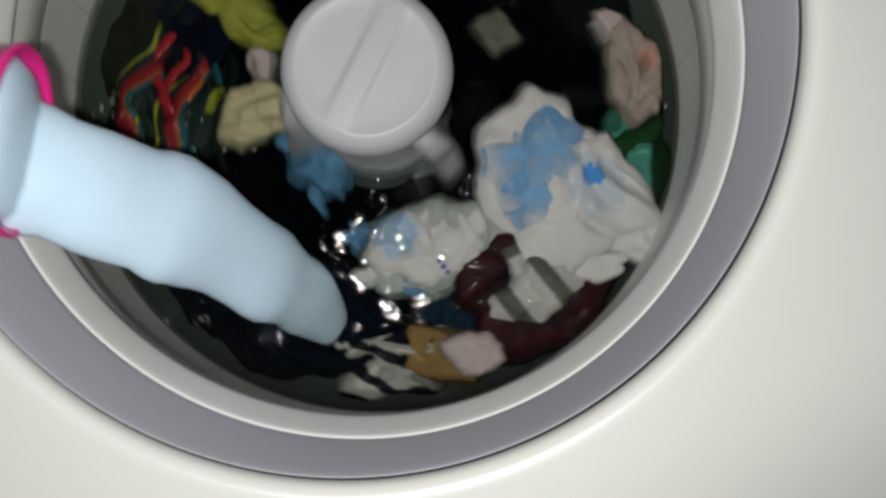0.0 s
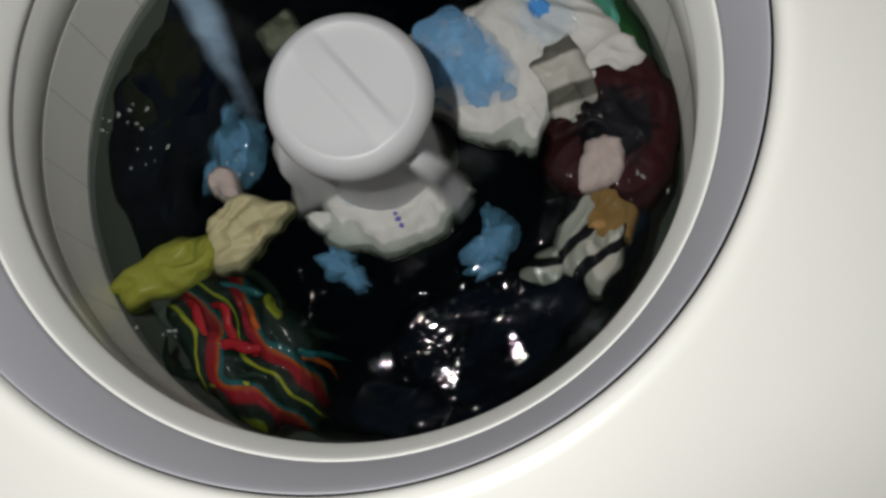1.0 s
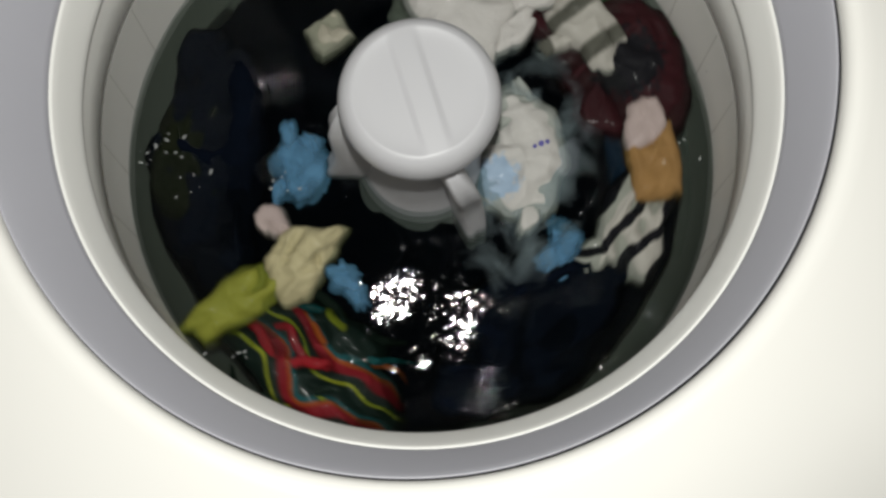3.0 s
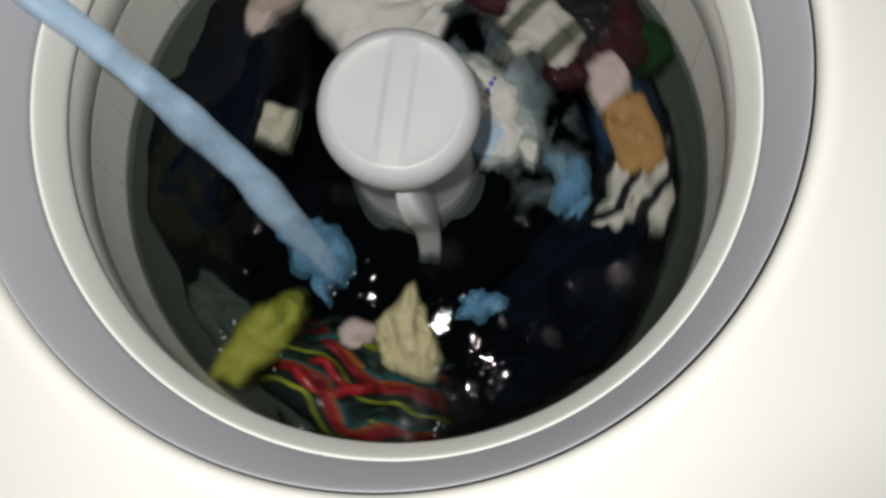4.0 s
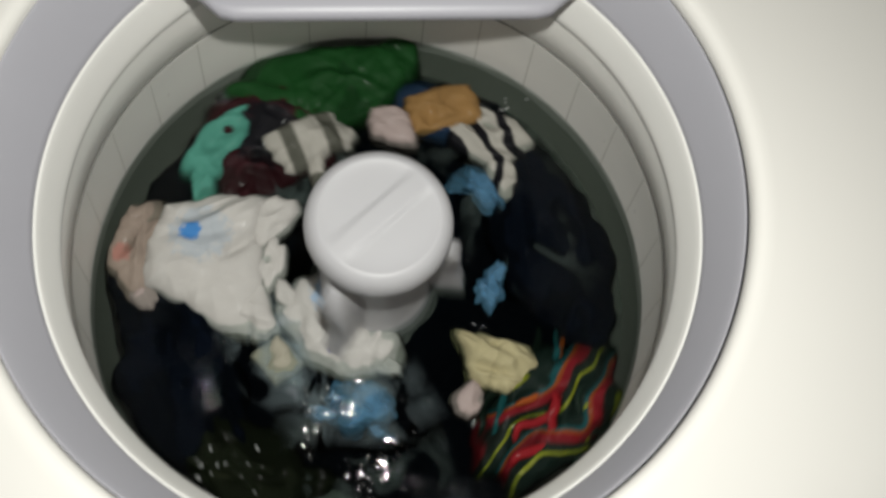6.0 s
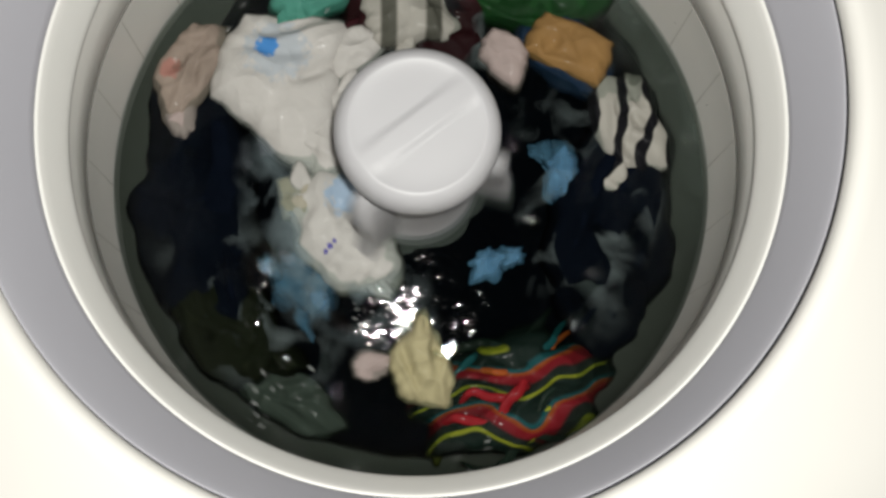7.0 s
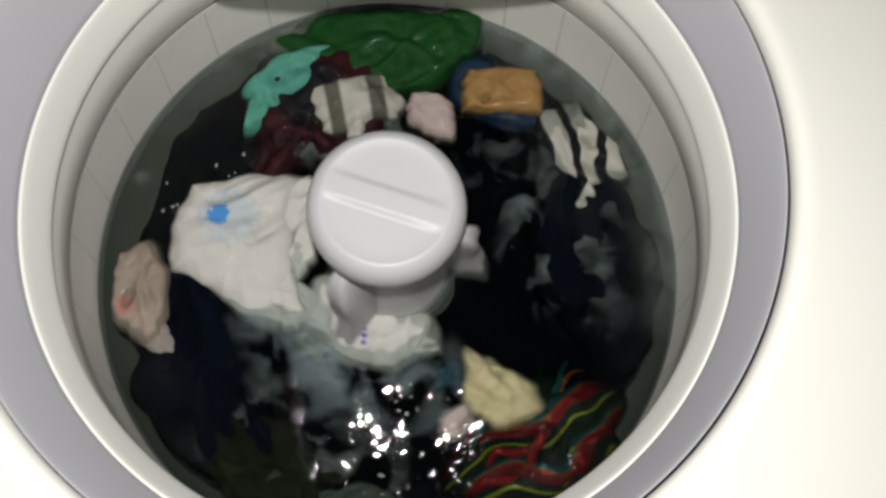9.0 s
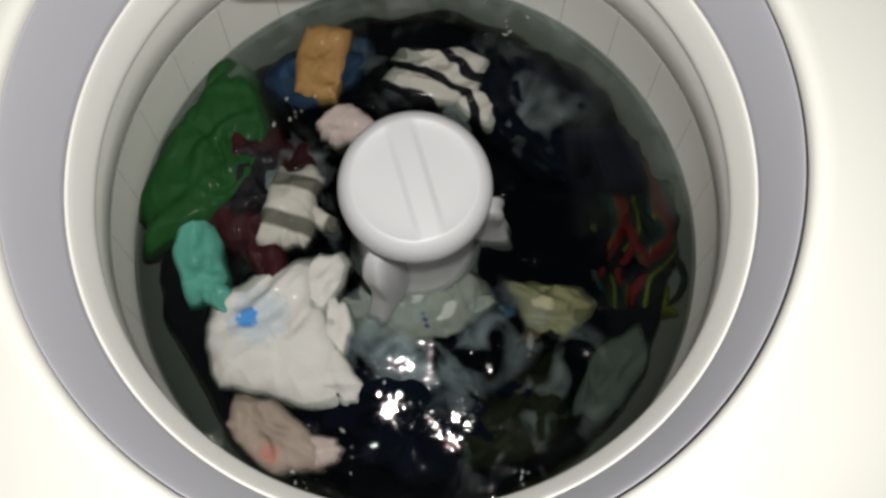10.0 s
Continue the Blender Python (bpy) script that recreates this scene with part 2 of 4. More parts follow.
def part(name, bm, mat, parent, label="", smooth=True):
    ob = finish(name, bm, mat, smooth)
    ob.parent = parent
    return tagged(ob, label)


def lathe(profile, n=128, closed=False, cx=0.0, cy=0.0):
    bm = bmesh.new()
    rings = []
    for r, z, *c in profile:
        cx, cy = c or (cx, cy)
        if r < 1e-6:
            rings.append([bm.verts.new((cx, cy, z))] * n)
        else:
            rings.append([bm.verts.new((cx + r * math.cos(2 * math.pi * i / n), cy + r * math.sin(2 * math.pi * i / n), z)) for i in range(n)])
    pairs = list(zip(rings, rings[1:])) + ([(rings[-1], rings[0])] if closed else [])
    for a, b in pairs:
        for i in range(n):
            q = [a[i], a[(i + 1) % n], b[(i + 1) % n], b[i]]
            u = list(dict.fromkeys(q))
            if len(u) > 2:
                bm.faces.new(u)
    return bm


def box(size, centre=(0, 0, 0), bevel=0.0):
    bm = bmesh.new()
    bmesh.ops.create_cube(bm, size=1, matrix=Matrix.Translation(centre) @ Matrix.Diagonal((*size, 1)))
    if bevel:
        bmesh.ops.bevel(bm, geom=bm.edges[:], offset=bevel, segments=3, affect="EDGES", profile=0.5)
    return bm


def nz(x, y, z=0.0):
    return noise.noise(Vector((x, y, z)))


def ridge(x, y, seed):
    """Creased folds between 0 and 1."""
    wx, wy = x + 0.6 * nz(x * 0.7, y * 0.7, seed + 7), y + 0.6 * nz(x * 0.7, y * 0.7, seed + 13)
    return (1 - min(1, 1.7 * abs(nz(wx, wy, seed)))) ** 2


def cloth_mesh(a, b, seed, high=0.012, fold=0.009, folds=16, along=1.57, spread=0.6, ragged=0.22, square=0.0, nr=34, na=120, floor=-0.02, width=0.0045, fine=0.25, taper=0.0):
    """A wet garment lying bunched: an uneven outline, low dome, long drapery folds and small creases, closed below."""
    bm = bmesh.new()
    lay = bm.verts.layers.float.new("thin")
    rg = random.Random(seed)
    lines = []
    for k in range(folds):
        x0, y0, d = rg.uniform(-a, a) * 0.9, rg.uniform(-b, b) * 0.9, rg.gauss(along, spread)
        lines.append((x0, y0, math.cos(d), math.sin(d), rg.uniform(0.6, 1.6) * width, rg.choice((1, 1, 1, -0.8)) * rg.uniform(0.35, 1.0), rg.uniform(0.25, 0.9) * max(a, b), rg.uniform(-9, 9)))
    rings = []
    for j in range(1, nr + 1):
        rho = j / nr
        ring = []
        for i in range(na):
            p = 2 * math.pi * i / na
            c, s = math.cos(p), math.sin(p)
            k = 1 + ragged * (1.3 * nz(c * 1.1 + seed, s * 1.1, 1.3) + rho ** 2 * (0.8 * nz(c * 2.6, s * 2.6 + seed, 4.1) + fine * rho ** 4 * (0.45 * nz(c * 7, s * 7, seed) + 0.25 * nz(c * 16, s * 16, seed))))
            if square:
                k *= (1 - square) + square / max(abs(c), abs(s)) * 0.92
            x, y = a * rho * k * c, b * rho * k * s
            y *= 1 + taper * x / a
            f = 0.0
            for x0, y0, dx, dy, w, amp, ln, bend in lines:
                u = (x - x0) * dx + (y - y0) * dy
                if abs(u) < ln * 1.4:
                    v = -(x - x0) * dy + (y - y0) * dx + bend * u * u
                    f += amp * math.exp(-(v / w) ** 2 - (u / ln) ** 4)
            f = math.tanh(f)
            edge = 1 - rho ** 5
            z = high * (0.75 - 0.75 * rho ** 6) + 0.75 * fold * f * (0.45 + 0.55 * edge) + 0.0014 * nz(x * 45, y * 45, seed) + 0.0022 * ridge(x * 42, y * 42, seed) + 0.004 * nz(x * 15, y * 15, seed + 3) - 0.010 * rho ** 9
            v = bm.verts.new((x, y, z))
            v[lay] = 1 - rho ** 3
            ring.append(v)
        rings.append(ring)
    top = bm.verts.new((0, 0, sum(v.co.z for v in rings[0]) / na))
    top[lay] = 1
    low = [bm.verts.new((v.co.x * 0.93, v.co.y * 0.93, floor)) for v in rings[-1]]
    for v in low:
        v[lay] = 1
    for i in range(na):
        k = (i + 1) % na
        bm.faces.new((top, rings[0][i], rings[0][k]))
        for p, q in zip(rings, rings[1:]):
            bm.faces.new((p[i], q[i], q[k], p[k]))
        bm.faces.new((rings[-1][i], low[i], low[k], rings[-1][k]))
    bm.faces.new(low)
    return bm


def tube(points, radii, n=10):
    bm = bmesh.new()
    lay = bm.verts.layers.float.new("thin")
    pts = [Vector(p) for p in points]
    rings = []
    for i, p in enumerate(pts):
        d = (pts[min(i + 1, len(pts) - 1)] - pts[max(i - 1, 0)]).normalized()
        u = d.cross(Vector((0.13, 0.2, 1))).normalized()
        v = d.cross(u)
        ra, rb = radii[i] if isinstance(radii[i], tuple) else (radii[i], radii[i])
        rings.append([bm.verts.new(p + u * ra * math.cos(2 * math.pi * k / n) + v * rb * math.sin(2 * math.pi * k / n)) for k in range(n)])
    for p, q in zip(rings, rings[1:]):
        for k in range(n):
            bm.faces.new((p[k], p[(k + 1) % n], q[(k + 1) % n], q[k]))
    bm.faces.new(rings[0])
    bm.faces.new(rings[-1])
    for v in bm.verts:
        v[lay] = 1.0
    return bm


def empty(name, m=None):
    ob = new(name)
    if m is not None:
        ob.matrix_world = m
    return ob


# ---------------------------------------------------------------- the room that closes the place
def slab(name, size, centre, mat, label):
    ob = finish(name, box(size, centre), mat, False)
    return tagged(ob, label, "", "", "structure")


slab("floor", (7.0, 6.0, 0.1), (0, -1.6, -0.05), TILE, "plain tiled laundry room floor")
slab("ceiling", (7.0, 6.0, 0.1), (0, -1.6, 2.85), CEIL, "plain dim painted ceiling")
slab("wall_north", (7.0, 0.1, 2.8), (0, 1.35, 1.4), WALL, "plain pale painted wall")
slab("wall_south", (7.0, 0.1, 2.8), (0, -4.55, 1.4), WALL, "plain pale painted wall")
slab("wall_east", (0.1, 5.8, 2.8), (3.45, -1.6, 1.4), WALL, "plain pale painted wall")
slab("wall_west", (0.1, 5.8, 2.8), (-3.45, -1.6, 1.4), WALL, "plain pale painted wall")

# ---------------------------------------------------------------- the washing machine
washer = tagged(empty("washing_machine", pose(0, 0, DECK)), "white top-loading washing machine standing open in mid wash", "washing machine")
GX, GY = -0.0037, 0.0061  # centre of the hole in the deck
RX, RY = -0.0042, 0.0064  # centre of the tub ring's outer edge


def deck_mesh():
    """Top deck: rounded hole edge, flat round it, falling away at the front corner."""
    bm = bmesh.new()
    n = 192
    prof = ((0.2232, -0.0048), (0.2223, -0.0036), (0.2219, -0.0010), (0.2220, 0.0028), (0.2230, 0.0058), (0.2252, 0.0080), (0.2285, 0.0092), (0.2335, 0.0095), (0.25, 0.0095), (0.28, 0.0095))
    rings = [[bm.verts.new((GX + r * math.cos(2 * math.pi * i / n), GY + r * math.sin(2 * math.pi * i / n), z)) for i in range(n)] for r, z in prof]

    def rim(i, hx, hy, z):
        c, s = math.cos(2 * math.pi * i / n), math.sin(2 * math.pi * i / n)
        e = 10
        k = 1 / ((abs(c) / hx) ** e + (abs(s) / hy) ** e) ** (1 / e)
        return (k * c, k * s, z)
    for f, dz in ((0.25, 0), (0.5, 0), (0.75, 0), (1.0, 0.0)):
        ring = []
        for i in range(n):
            p, q = Vector(rings[len(prof) - 1][i].co), Vector(rim(i, 0.335, 0.325, 0.0095))
            v = p.lerp(q, f)
            ring.append(bm.verts.new(v))
        rings.append(ring)
    rings.append([bm.verts.new(rim(i, 0.343, 0.333, 0.0055)) for i in range(n)])
    rings.append([bm.verts.new(rim(i, 0.346, 0.336, -0.014)) for i in range(n)])
    rings.append([bm.verts.new(rim(i, 0.346, 0.336, -0.05)) for i in range(n)])
    for p, q in zip(rings, rings[1:]):
        for i in range(n):
            bm.faces.new((p[i], p[(i + 1) % n], q[(i + 1) % n], q[i]))
    for v in bm.verts:
        s = (v.co.x - 0.188) * 0.38 - (v.co.y + 0.214) * 0.925
        s = max(0.0, s)
        v.co.z -= 0.30 * max(0.0, s - 0.004)
    return bm


part("deck", deck_mesh(), ENAMEL, washer, "glossy white enamel deck round the opening")
part("cabinet", lathe(((0.475, -0.05), (0.475, -0.94)), 4), CABINET, washer, "white enamel cabinet", False).rotation_euler = (0, 0, math.pi / 4)
# dark ring put where the gap under the deck is only shaded
part("gap_shade", lathe(((0.2300, 0.0085), (0.2270, 0.0040), (0.2270, -0.014), (0.2190, -0.016), (0.2190, -0.018), (0.2300, -0.018)), 160, True, GX, GY), GAP, washer, "dark ring painted for the shade in the gap under the deck's edge")
tub_profile = ((0.2205, -0.014), (0.2213, -0.006), (0.2213, -0.0016), (0.2208, -0.0010), (0.2203, -0.0016), (0.2195, -0.0030), (0.2171, -0.0092), (0.2144, -0.0160), (0.2117, -0.0230), (0.2090, -0.0299), (0.2063, -0.0369), (0.2050, -0.0402), (0.2053, -0.0424), (0.2095, -0.045))


def tub_ring_mesh():
    """The ring sits a touch lower toward the front right, where the gap under the deck opens."""
    bm = lathe([(r, z, RX * max(0, 1 + z / 0.0404), RY * max(0, 1 + z / 0.0404)) for r, z in tub_profile], 192)
    for v in bm.verts:
        v.co.z -= 0.0018 * max(0, 1 + v.co.z / 0.035) * (0.80 * v.co.x - 0.60 * v.co.y) / 0.22
    return bm


part("tub_ring", tub_ring_mesh(), RING, washer, "smooth grey plastic tub ring")
part("balance_ring", lathe(((0.2090, -0.047), (0.2056, -0.0420), (0.2046, -0.0414), (0.2036, -0.0436), (0.2024, -0.0490), (0.2012, -0.0550), (0.2000, -0.0610), (0.1989, -0.0668), (0.1986, -0.0700), (0.1991, -0.0735), (0.2012, -0.0770), (0.2050, -0.0785)), 192), BALANCE, washer, "cream plastic balance ring")
part("basket", lathe(((0.2035, -0.0775), (0.2058, -0.098), (0.2100, -0.1275), (0.2110, -0.1288), (0.2114, -0.1300), (0.2110, -0.1312), (0.2124, -0.136), (0.2198, -0.183), (0.2276, -0.2326), (0.2330, -0.28), (0.236, -0.46), (0.225, -0.485), (0.0, -0.49)), 192), BASKET, washer, "grey-white enamel wash basket")
# dark strip paints the shade inside the moulded groove
part("groove_shade", lathe(((0.21075, -0.1289), (0.2110, -0.1300), (0.21085, -0.1311), (0.2105, -0.1300)), 192, True), material("groove_shadow_plastic", (0.13, 0.125, 0.115), rough=0.6), washer, "thin dark strip painting the shade in the groove round the basket")


def back_panel_mesh():
    """The tub cover's shelf over the back of the opening: a flat chord with a rolled front edge."""
    bm = bmesh.new()
    rows = []
    n = 40
    for i in range(n + 1):
        x = -0.186 + 0.372 * i / n
        front = 0.107 + 0.09 * x + 0.9 * max(0, abs(x) - 0.10)
        back = math.sqrt(0.2200 ** 2 - x * x) + 0.004
        back = max(back, front + 0.010)
        prof = ((back, 0.000), (front + 0.006, -0.001), (front + 0.002, -0.002), (front, -0.005), (front, -0.010), (front + 0.003, -0.013), (back, -0.013))
        rows.append([bm.verts.new((x, y, z)) for y, z in prof])
    for p, q in zip(rows, rows[1:]):
        for k in range(len(p)):
            bm.faces.new((p[k], p[(k + 1) % len(p)], q[(k + 1) % len(p)], q[k]))
    bm.faces.new(rows[0])
    bm.faces.new(rows[-1])
    return bm


part("back_panel", back_panel_mesh(), RING, washer, "grey plastic shelf over the back of the tub")
seam_data = None
for k in range(28):
    a = 2 * math.pi * (k + 0.35) / 28
    if seam_data is None:
        bm = bmesh.new()
        low, top = Vector((0.2262, 0, -0.228)), Vector((0.2113, 0, -0.134))
        q = [bm.verts.new(p + Vector((-0.0003 * d, side * 0.00045, 0))) for p in (low, top) for side, d in ((-1, 0), (0, 1), (1, 0))]
        for i in (0, 1):
            bm.faces.new((q[i], q[i + 1], q[i + 4], q[i + 3]))
        o = part("seam", bm, material("seam_plastic", (0.60, 0.59, 0.55), rough=0.5), washer, "fine moulded seam down the basket wall")
        seam_data = o.data
    else:
        o = new("seam", seam_data)
        o.parent = washer
    o.rotation_euler = (0, 0, a)

rng = random.Random(3)
fleck = box((0.0016, 0.0010, 0.0008), bevel=0.0003)
fleck_data = None
for k in range(26):
    a, z = rng.uniform(0, 2 * math.pi), -0.085 - 0.13 * rng.random() ** 1.3
    r = 0.2035 + (0.0241 * (-z - 0.0775) / 0.155) + 0.0004
    if fleck_data is None:
        o = part("lint_fleck", fleck, GAP, washer, "dark fleck of lint on the basket wall")
        fleck_data = o.data
    else:
        o = new("lint_fleck", fleck_data)
        o.parent = washer
    o.location, o.rotation_euler = (r * math.cos(a), r * math.sin(a), z), (rng.uniform(0, 3), rng.uniform(0, 3), a)


def cap_mesh():
    """Round cap with two sunk halves beside a raised grip bar."""
    bm = bmesh.new()
    n, m = 128, 40
    rings = []
    for j in range(1, m + 1):
        r = 0.0402 * j / m
        ring = []
        for i in range(n):
            x, y = r * math.cos(2 * math.pi * i / n), r * math.sin(2 * math.pi * i / n)
            side = min(1.0, max(0.0, (abs(y) - 0.0062) / 0.0038))
            out = 1 - (r / 0.0402) ** 8
            bowl = 0.8 * side * out
            ring.append(bm.verts.new((x, y, -0.0842 - 0.0016 * bowl - 0.0007 * side * (1 - (r / 0.045) ** 2))))
        rings.append(ring)
    for r, z in ((0.0411, -0.0845), (0.0428, -0.0853), (0.0450, -0.0870), (0.0471, -0.0896), (0.0489, -0.0933), (0.0500, -0.0975), (0.0504, -0.1020), (0.0498, -0.1065), (0.0484, -0.1130), (0.0462, -0.1172), (0.0430, -0.1190), (0.034, -0.1195)):
        rings.append([bm.verts.new((r * math.cos(2 * math.pi * i / n), r * math.sin(2 * math.pi * i / n), z)) for i in range(n)])
    mid = bm.verts.new((0, 0, -0.0842))
    for i in range(n):
        k = (i + 1) % n
        bm.faces.new((mid, rings[0][i], rings[0][k]))
        for p, q in zip(rings, rings[1:]):
            bm.faces.new((p[i], q[i], q[k], p[k]))
    return bm


agitator = part("agitator", lathe(((0.0335, -0.118), (0.0345, -0.15), (0.038, -0.18), (0.0405, -0.21), (0.0445, -0.235), (0.053, -0.26), (0.085, -0.31), (0.17, -0.40), (0.20, -0.44)), 96), PLASTIC, washer, "pale grey plastic agitator column")
part("cap", cap_mesh(), PLASTIC, agitator, "round pale grey cap with a grip bar")
part("cap_seam", lathe(((0.0348, -0.1196), (0.0415, -0.1194), (0.0415, -0.1203), (0.0348, -0.1205)), 96, True), GAP, agitator, "dark seam under the cap")


def vane_mesh():
    """A paddle: a broad plate with a rounded shoulder and a turned-up edge."""
    bm = bmesh.new()
    rows = []
    for k in range(17):
        f = k / 16
        z = -0.1260 - 0.20 * f
        sh = min(1, f * 6) ** 0.55
        reach = 0.0440 + 0.0190 * sh + 0.05 * max(0, f - 0.4)
        half = 0.0030 + 0.0058 * sh
        lean = 0.012 * math.sin(f * 3.0) - 0.004
        pts = ((0.024, -half), (reach - 0.010, -half), (reach - 0.002, -half * 0.95), (reach, -half * 0.6), (reach - 0.0015, 0.0), (reach, half * 0.6), (reach - 0.002, half * 0.95), (reach - 0.010, half), (0.024, half))
        rows.append([bm.verts.new((x, y + lean, z + (0.006 * (x - 0.03) / 0.03))) for x, y in pts])
    n = len(rows[0])
    for p, q in zip(rows, rows[1:]):
        for i in range(n):
            bm.faces.new((p[i], p[(i + 1) % n], q[(i + 1) % n], q[i]))
    bm.faces.new(rows[0])
    bm.faces.new(rows[-1])
    return bm


vane = part("vane", vane_mesh(), PLASTIC, agitator, "thick plastic paddle on the column")
vane.rotation_euler = (0, 0, radians(12))
for a in (132, 252):
    o = new("vane", vane.data)
    o.parent = agitator
    o.rotation_euler = (0, 0, radians(a))

# ---------------------------------------------------------------- the water
def water_mesh():
    bm = bmesh.new()
    n, m = 220, 60
    rings = []
    for j in range(m + 1):
        r = 0.040 + (0.2274 - 0.040) * j / m
        ring = []
        for i in range(n):
            x, y = r * math.cos(2 * math.pi * i / n), r * math.sin(2 * math.pi * i / n)
            z = 0.0026 * nz(x * 18, y * 18, 2) + 0.0004 * nz(x * 60, y * 60, 5)
            ring.append(bm.verts.new((x, y, z * min(1, (m - j) / 4))))
        rings.append(ring)
    for p, q in zip(rings, rings[1:]):
        for i in range(n):
            bm.faces.new((p[i], p[(i + 1) % n], q[(i + 1) % n], q[i]))
    return bm


wash_water = tagged(finish("water", water_mesh(), water_material()), "dark rippled wash water filling the basket", "water", "", "structure")
wash_water.location = (0, 0, WATER + 0.0095)
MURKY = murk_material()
# stacked tinted sheets put the darkening with depth into colour
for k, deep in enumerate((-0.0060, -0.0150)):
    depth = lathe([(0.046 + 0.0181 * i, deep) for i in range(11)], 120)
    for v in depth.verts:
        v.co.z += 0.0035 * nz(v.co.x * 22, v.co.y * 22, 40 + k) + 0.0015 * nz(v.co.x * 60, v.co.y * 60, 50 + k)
    part("murk", depth, MURKY, wash_water, "tinted sheet painting the dimming of the cloudy water with depth")

def bubbles_mesh():
    """Small clear domes of froth, also painted glints, in drifts, mostly toward the basket wall."""
    rg = random.Random(12)
    verts, faces = [], []
    for drift in range(7):
        a, r = rg.uniform(0, 2 * math.pi), 0.075 + 0.148 * rg.random() ** 0.42
        for k in range(rg.randint(3, 13)):
            x, y = r * math.cos(a) + rg.gauss(0, 0.009), r * math.sin(a) + rg.gauss(0, 0.009)
            if not 0.075 < math.hypot(x, y) < 0.226:
                continue
            b = rg.uniform(0.0003, 0.0011)
            st, di = rg.uniform(1, 2.6), rg.uniform(0, 3.14)
            base = len(verts)
            verts.append((x, y, b * 0.9))
            for ring, (q, h) in enumerate(((0.5, 0.75), (0.9, 0.35), (1.15, -0.4))):
                for n in range(8):
                    u, v = q * b * st * math.cos(n * math.pi / 4), q * b * math.sin(n * math.pi / 4)
                    verts.append((x + u * math.cos(di) - v * math.sin(di), y + u * math.sin(di) + v * math.cos(di), h * b))
            for n in range(8):
                m = (n + 1) % 8
                faces.append((base, base + 1 + n, base + 1 + m))
                for ring in (0, 8):
                    faces.append((base + 1 + ring + n, base + 9 + ring + n, base + 9 + ring + m, base + 1 + ring + m))
    me = bpy.data.meshes.new("froth")
    me.from_pydata(verts, [], faces)
    return me


# froth whitened so that its flecks also paint glints on the water
def froth_glint_material():
    m = material("froth", (0.62, 0.64, 0.63), rough=0.15, vary=0.05)
    nt = m.node_tree
    tr, mx = nt.nodes.new("ShaderNodeBsdfTransparent"), nt.nodes.new("ShaderNodeMixShader")
    mx.inputs[0].default_value = 0.45
    nt.links.new(tr.outputs[0], mx.inputs[1])
    nt.links.new(nt.nodes["Principled BSDF"].outputs[0], mx.inputs[2])
    nt.links.new(mx.outputs[0], nt.nodes["Material Output"].inputs[0])
    return m


froth_data = bubbles_mesh()
froth_data.materials.append(froth_glint_material())
for poly in froth_data.polygons:
    poly.use_smooth = True
froth = tagged(new("froth", froth_data), "clear bubbles and droplets on the wash water, whitened to paint glints too", "froth", "", "stuff")
froth.location = (0, 0, WATER + 0.006)

# ---------------------------------------------------------------- the laundry
LAUNDRY = "laundry in the basket"


def garment(name, mat, label, category, *args, **kw):
    ob = finish(name, cloth_mesh(*args, **kw), mat)
    return tagged(ob, label, category, LAUNDRY)


def pile_mesh():
    """Dark clothes packed under the surface, all round the column."""
    bm = bmesh.new()
    lay = bm.verts.layers.float.new("thin")
    n, m = 200, 44
    rings = []
    for j in range(m + 1):
        ring = []
        for i in range(n):
            p, f = 2 * math.pi * i / n, j / m
            wide = 0.2205 + 0.012 * nz(2.2 * math.cos(p), 2.2 * math.sin(p), 77) + 0.005 * nz(7 * math.cos(p), 7 * math.sin(p), 78)
            r = 0.042 + (min(wide, 0.2265) - 0.042) * f
            x, y = r * math.cos(p), r * math.sin(p)
            z = 0.010 * nz(x * 14, y * 14, 21) + 0.009 * ridge(x * 20, y * 20, 31) - 0.019 - 0.06 * max(0, (f - 0.9) / 0.1) ** 2
            v = bm.verts.new((x, y, z))
            v[lay] = min(1.0, 5 * (1 - f))
            ring.append(v)
        rings.append(ring)
    for p, q in zip(rings, rings[1:]):
        for i in range(n):
            bm.faces.new((p[i], p[(i + 1) % n], q[(i + 1) % n], q[i]))
    return bm


dark_pile = tagged(finish("dark_laundry", pile_mesh(), NAVY), "dark navy clothes packed under the wash water", "laundry", LAUNDRY, "stuff")
dark_pile.location = (0, 0, WATER)

navy_trousers = garment("navy_trousers", NAVY, "soaked dark navy trousers floating in the water", "trousers", 0.050, 0.085, 3, high=0.008, fold=0.008, width=0.007)
navy_jacket = garment("navy_jacket", NAVY, "soaked dark navy jacket floating in the water", "jacket", 0.052, 0.088, 9, high=0.008, fold=0.008, width=0.007)
olive_shirt = garment("olive_shirt", OLIVE, "dark olive shirt half sunk in the water", "shirt", 0.036, 0.055, 14, high=0.006, fold=0.007)
sage_cloth = garment("sage_cloth", SAGE, "thin pale sage cloth under the water", "cloth", 0.022, 0.046, 17, high=0.001, fold=0.006)
green_towel = garment("green_towel", GREEN, "soaked bottle-green towel bunched in the water", "towel", 0.042, 0.084, 22, high=0.010, fold=0.006, folds=22)
mint_blouse = garment("mint_blouse", MINT, "crumpled mint-green blouse in the water", "blouse", 0.022, 0.047, 27, high=0.010, fold=0.007, folds=18, spread=1.0)
maroon_jumper = garment("maroon_jumper", MAROON, "black jumper with a wide maroon border", "jumper", 0.054, 0.060, 33, high=0.005, fold=0.006, folds=20, spread=1.2)
patched(MAROON, ((0.006, 0.0, 0.030, (0.004, 0.004, 0.006)),))
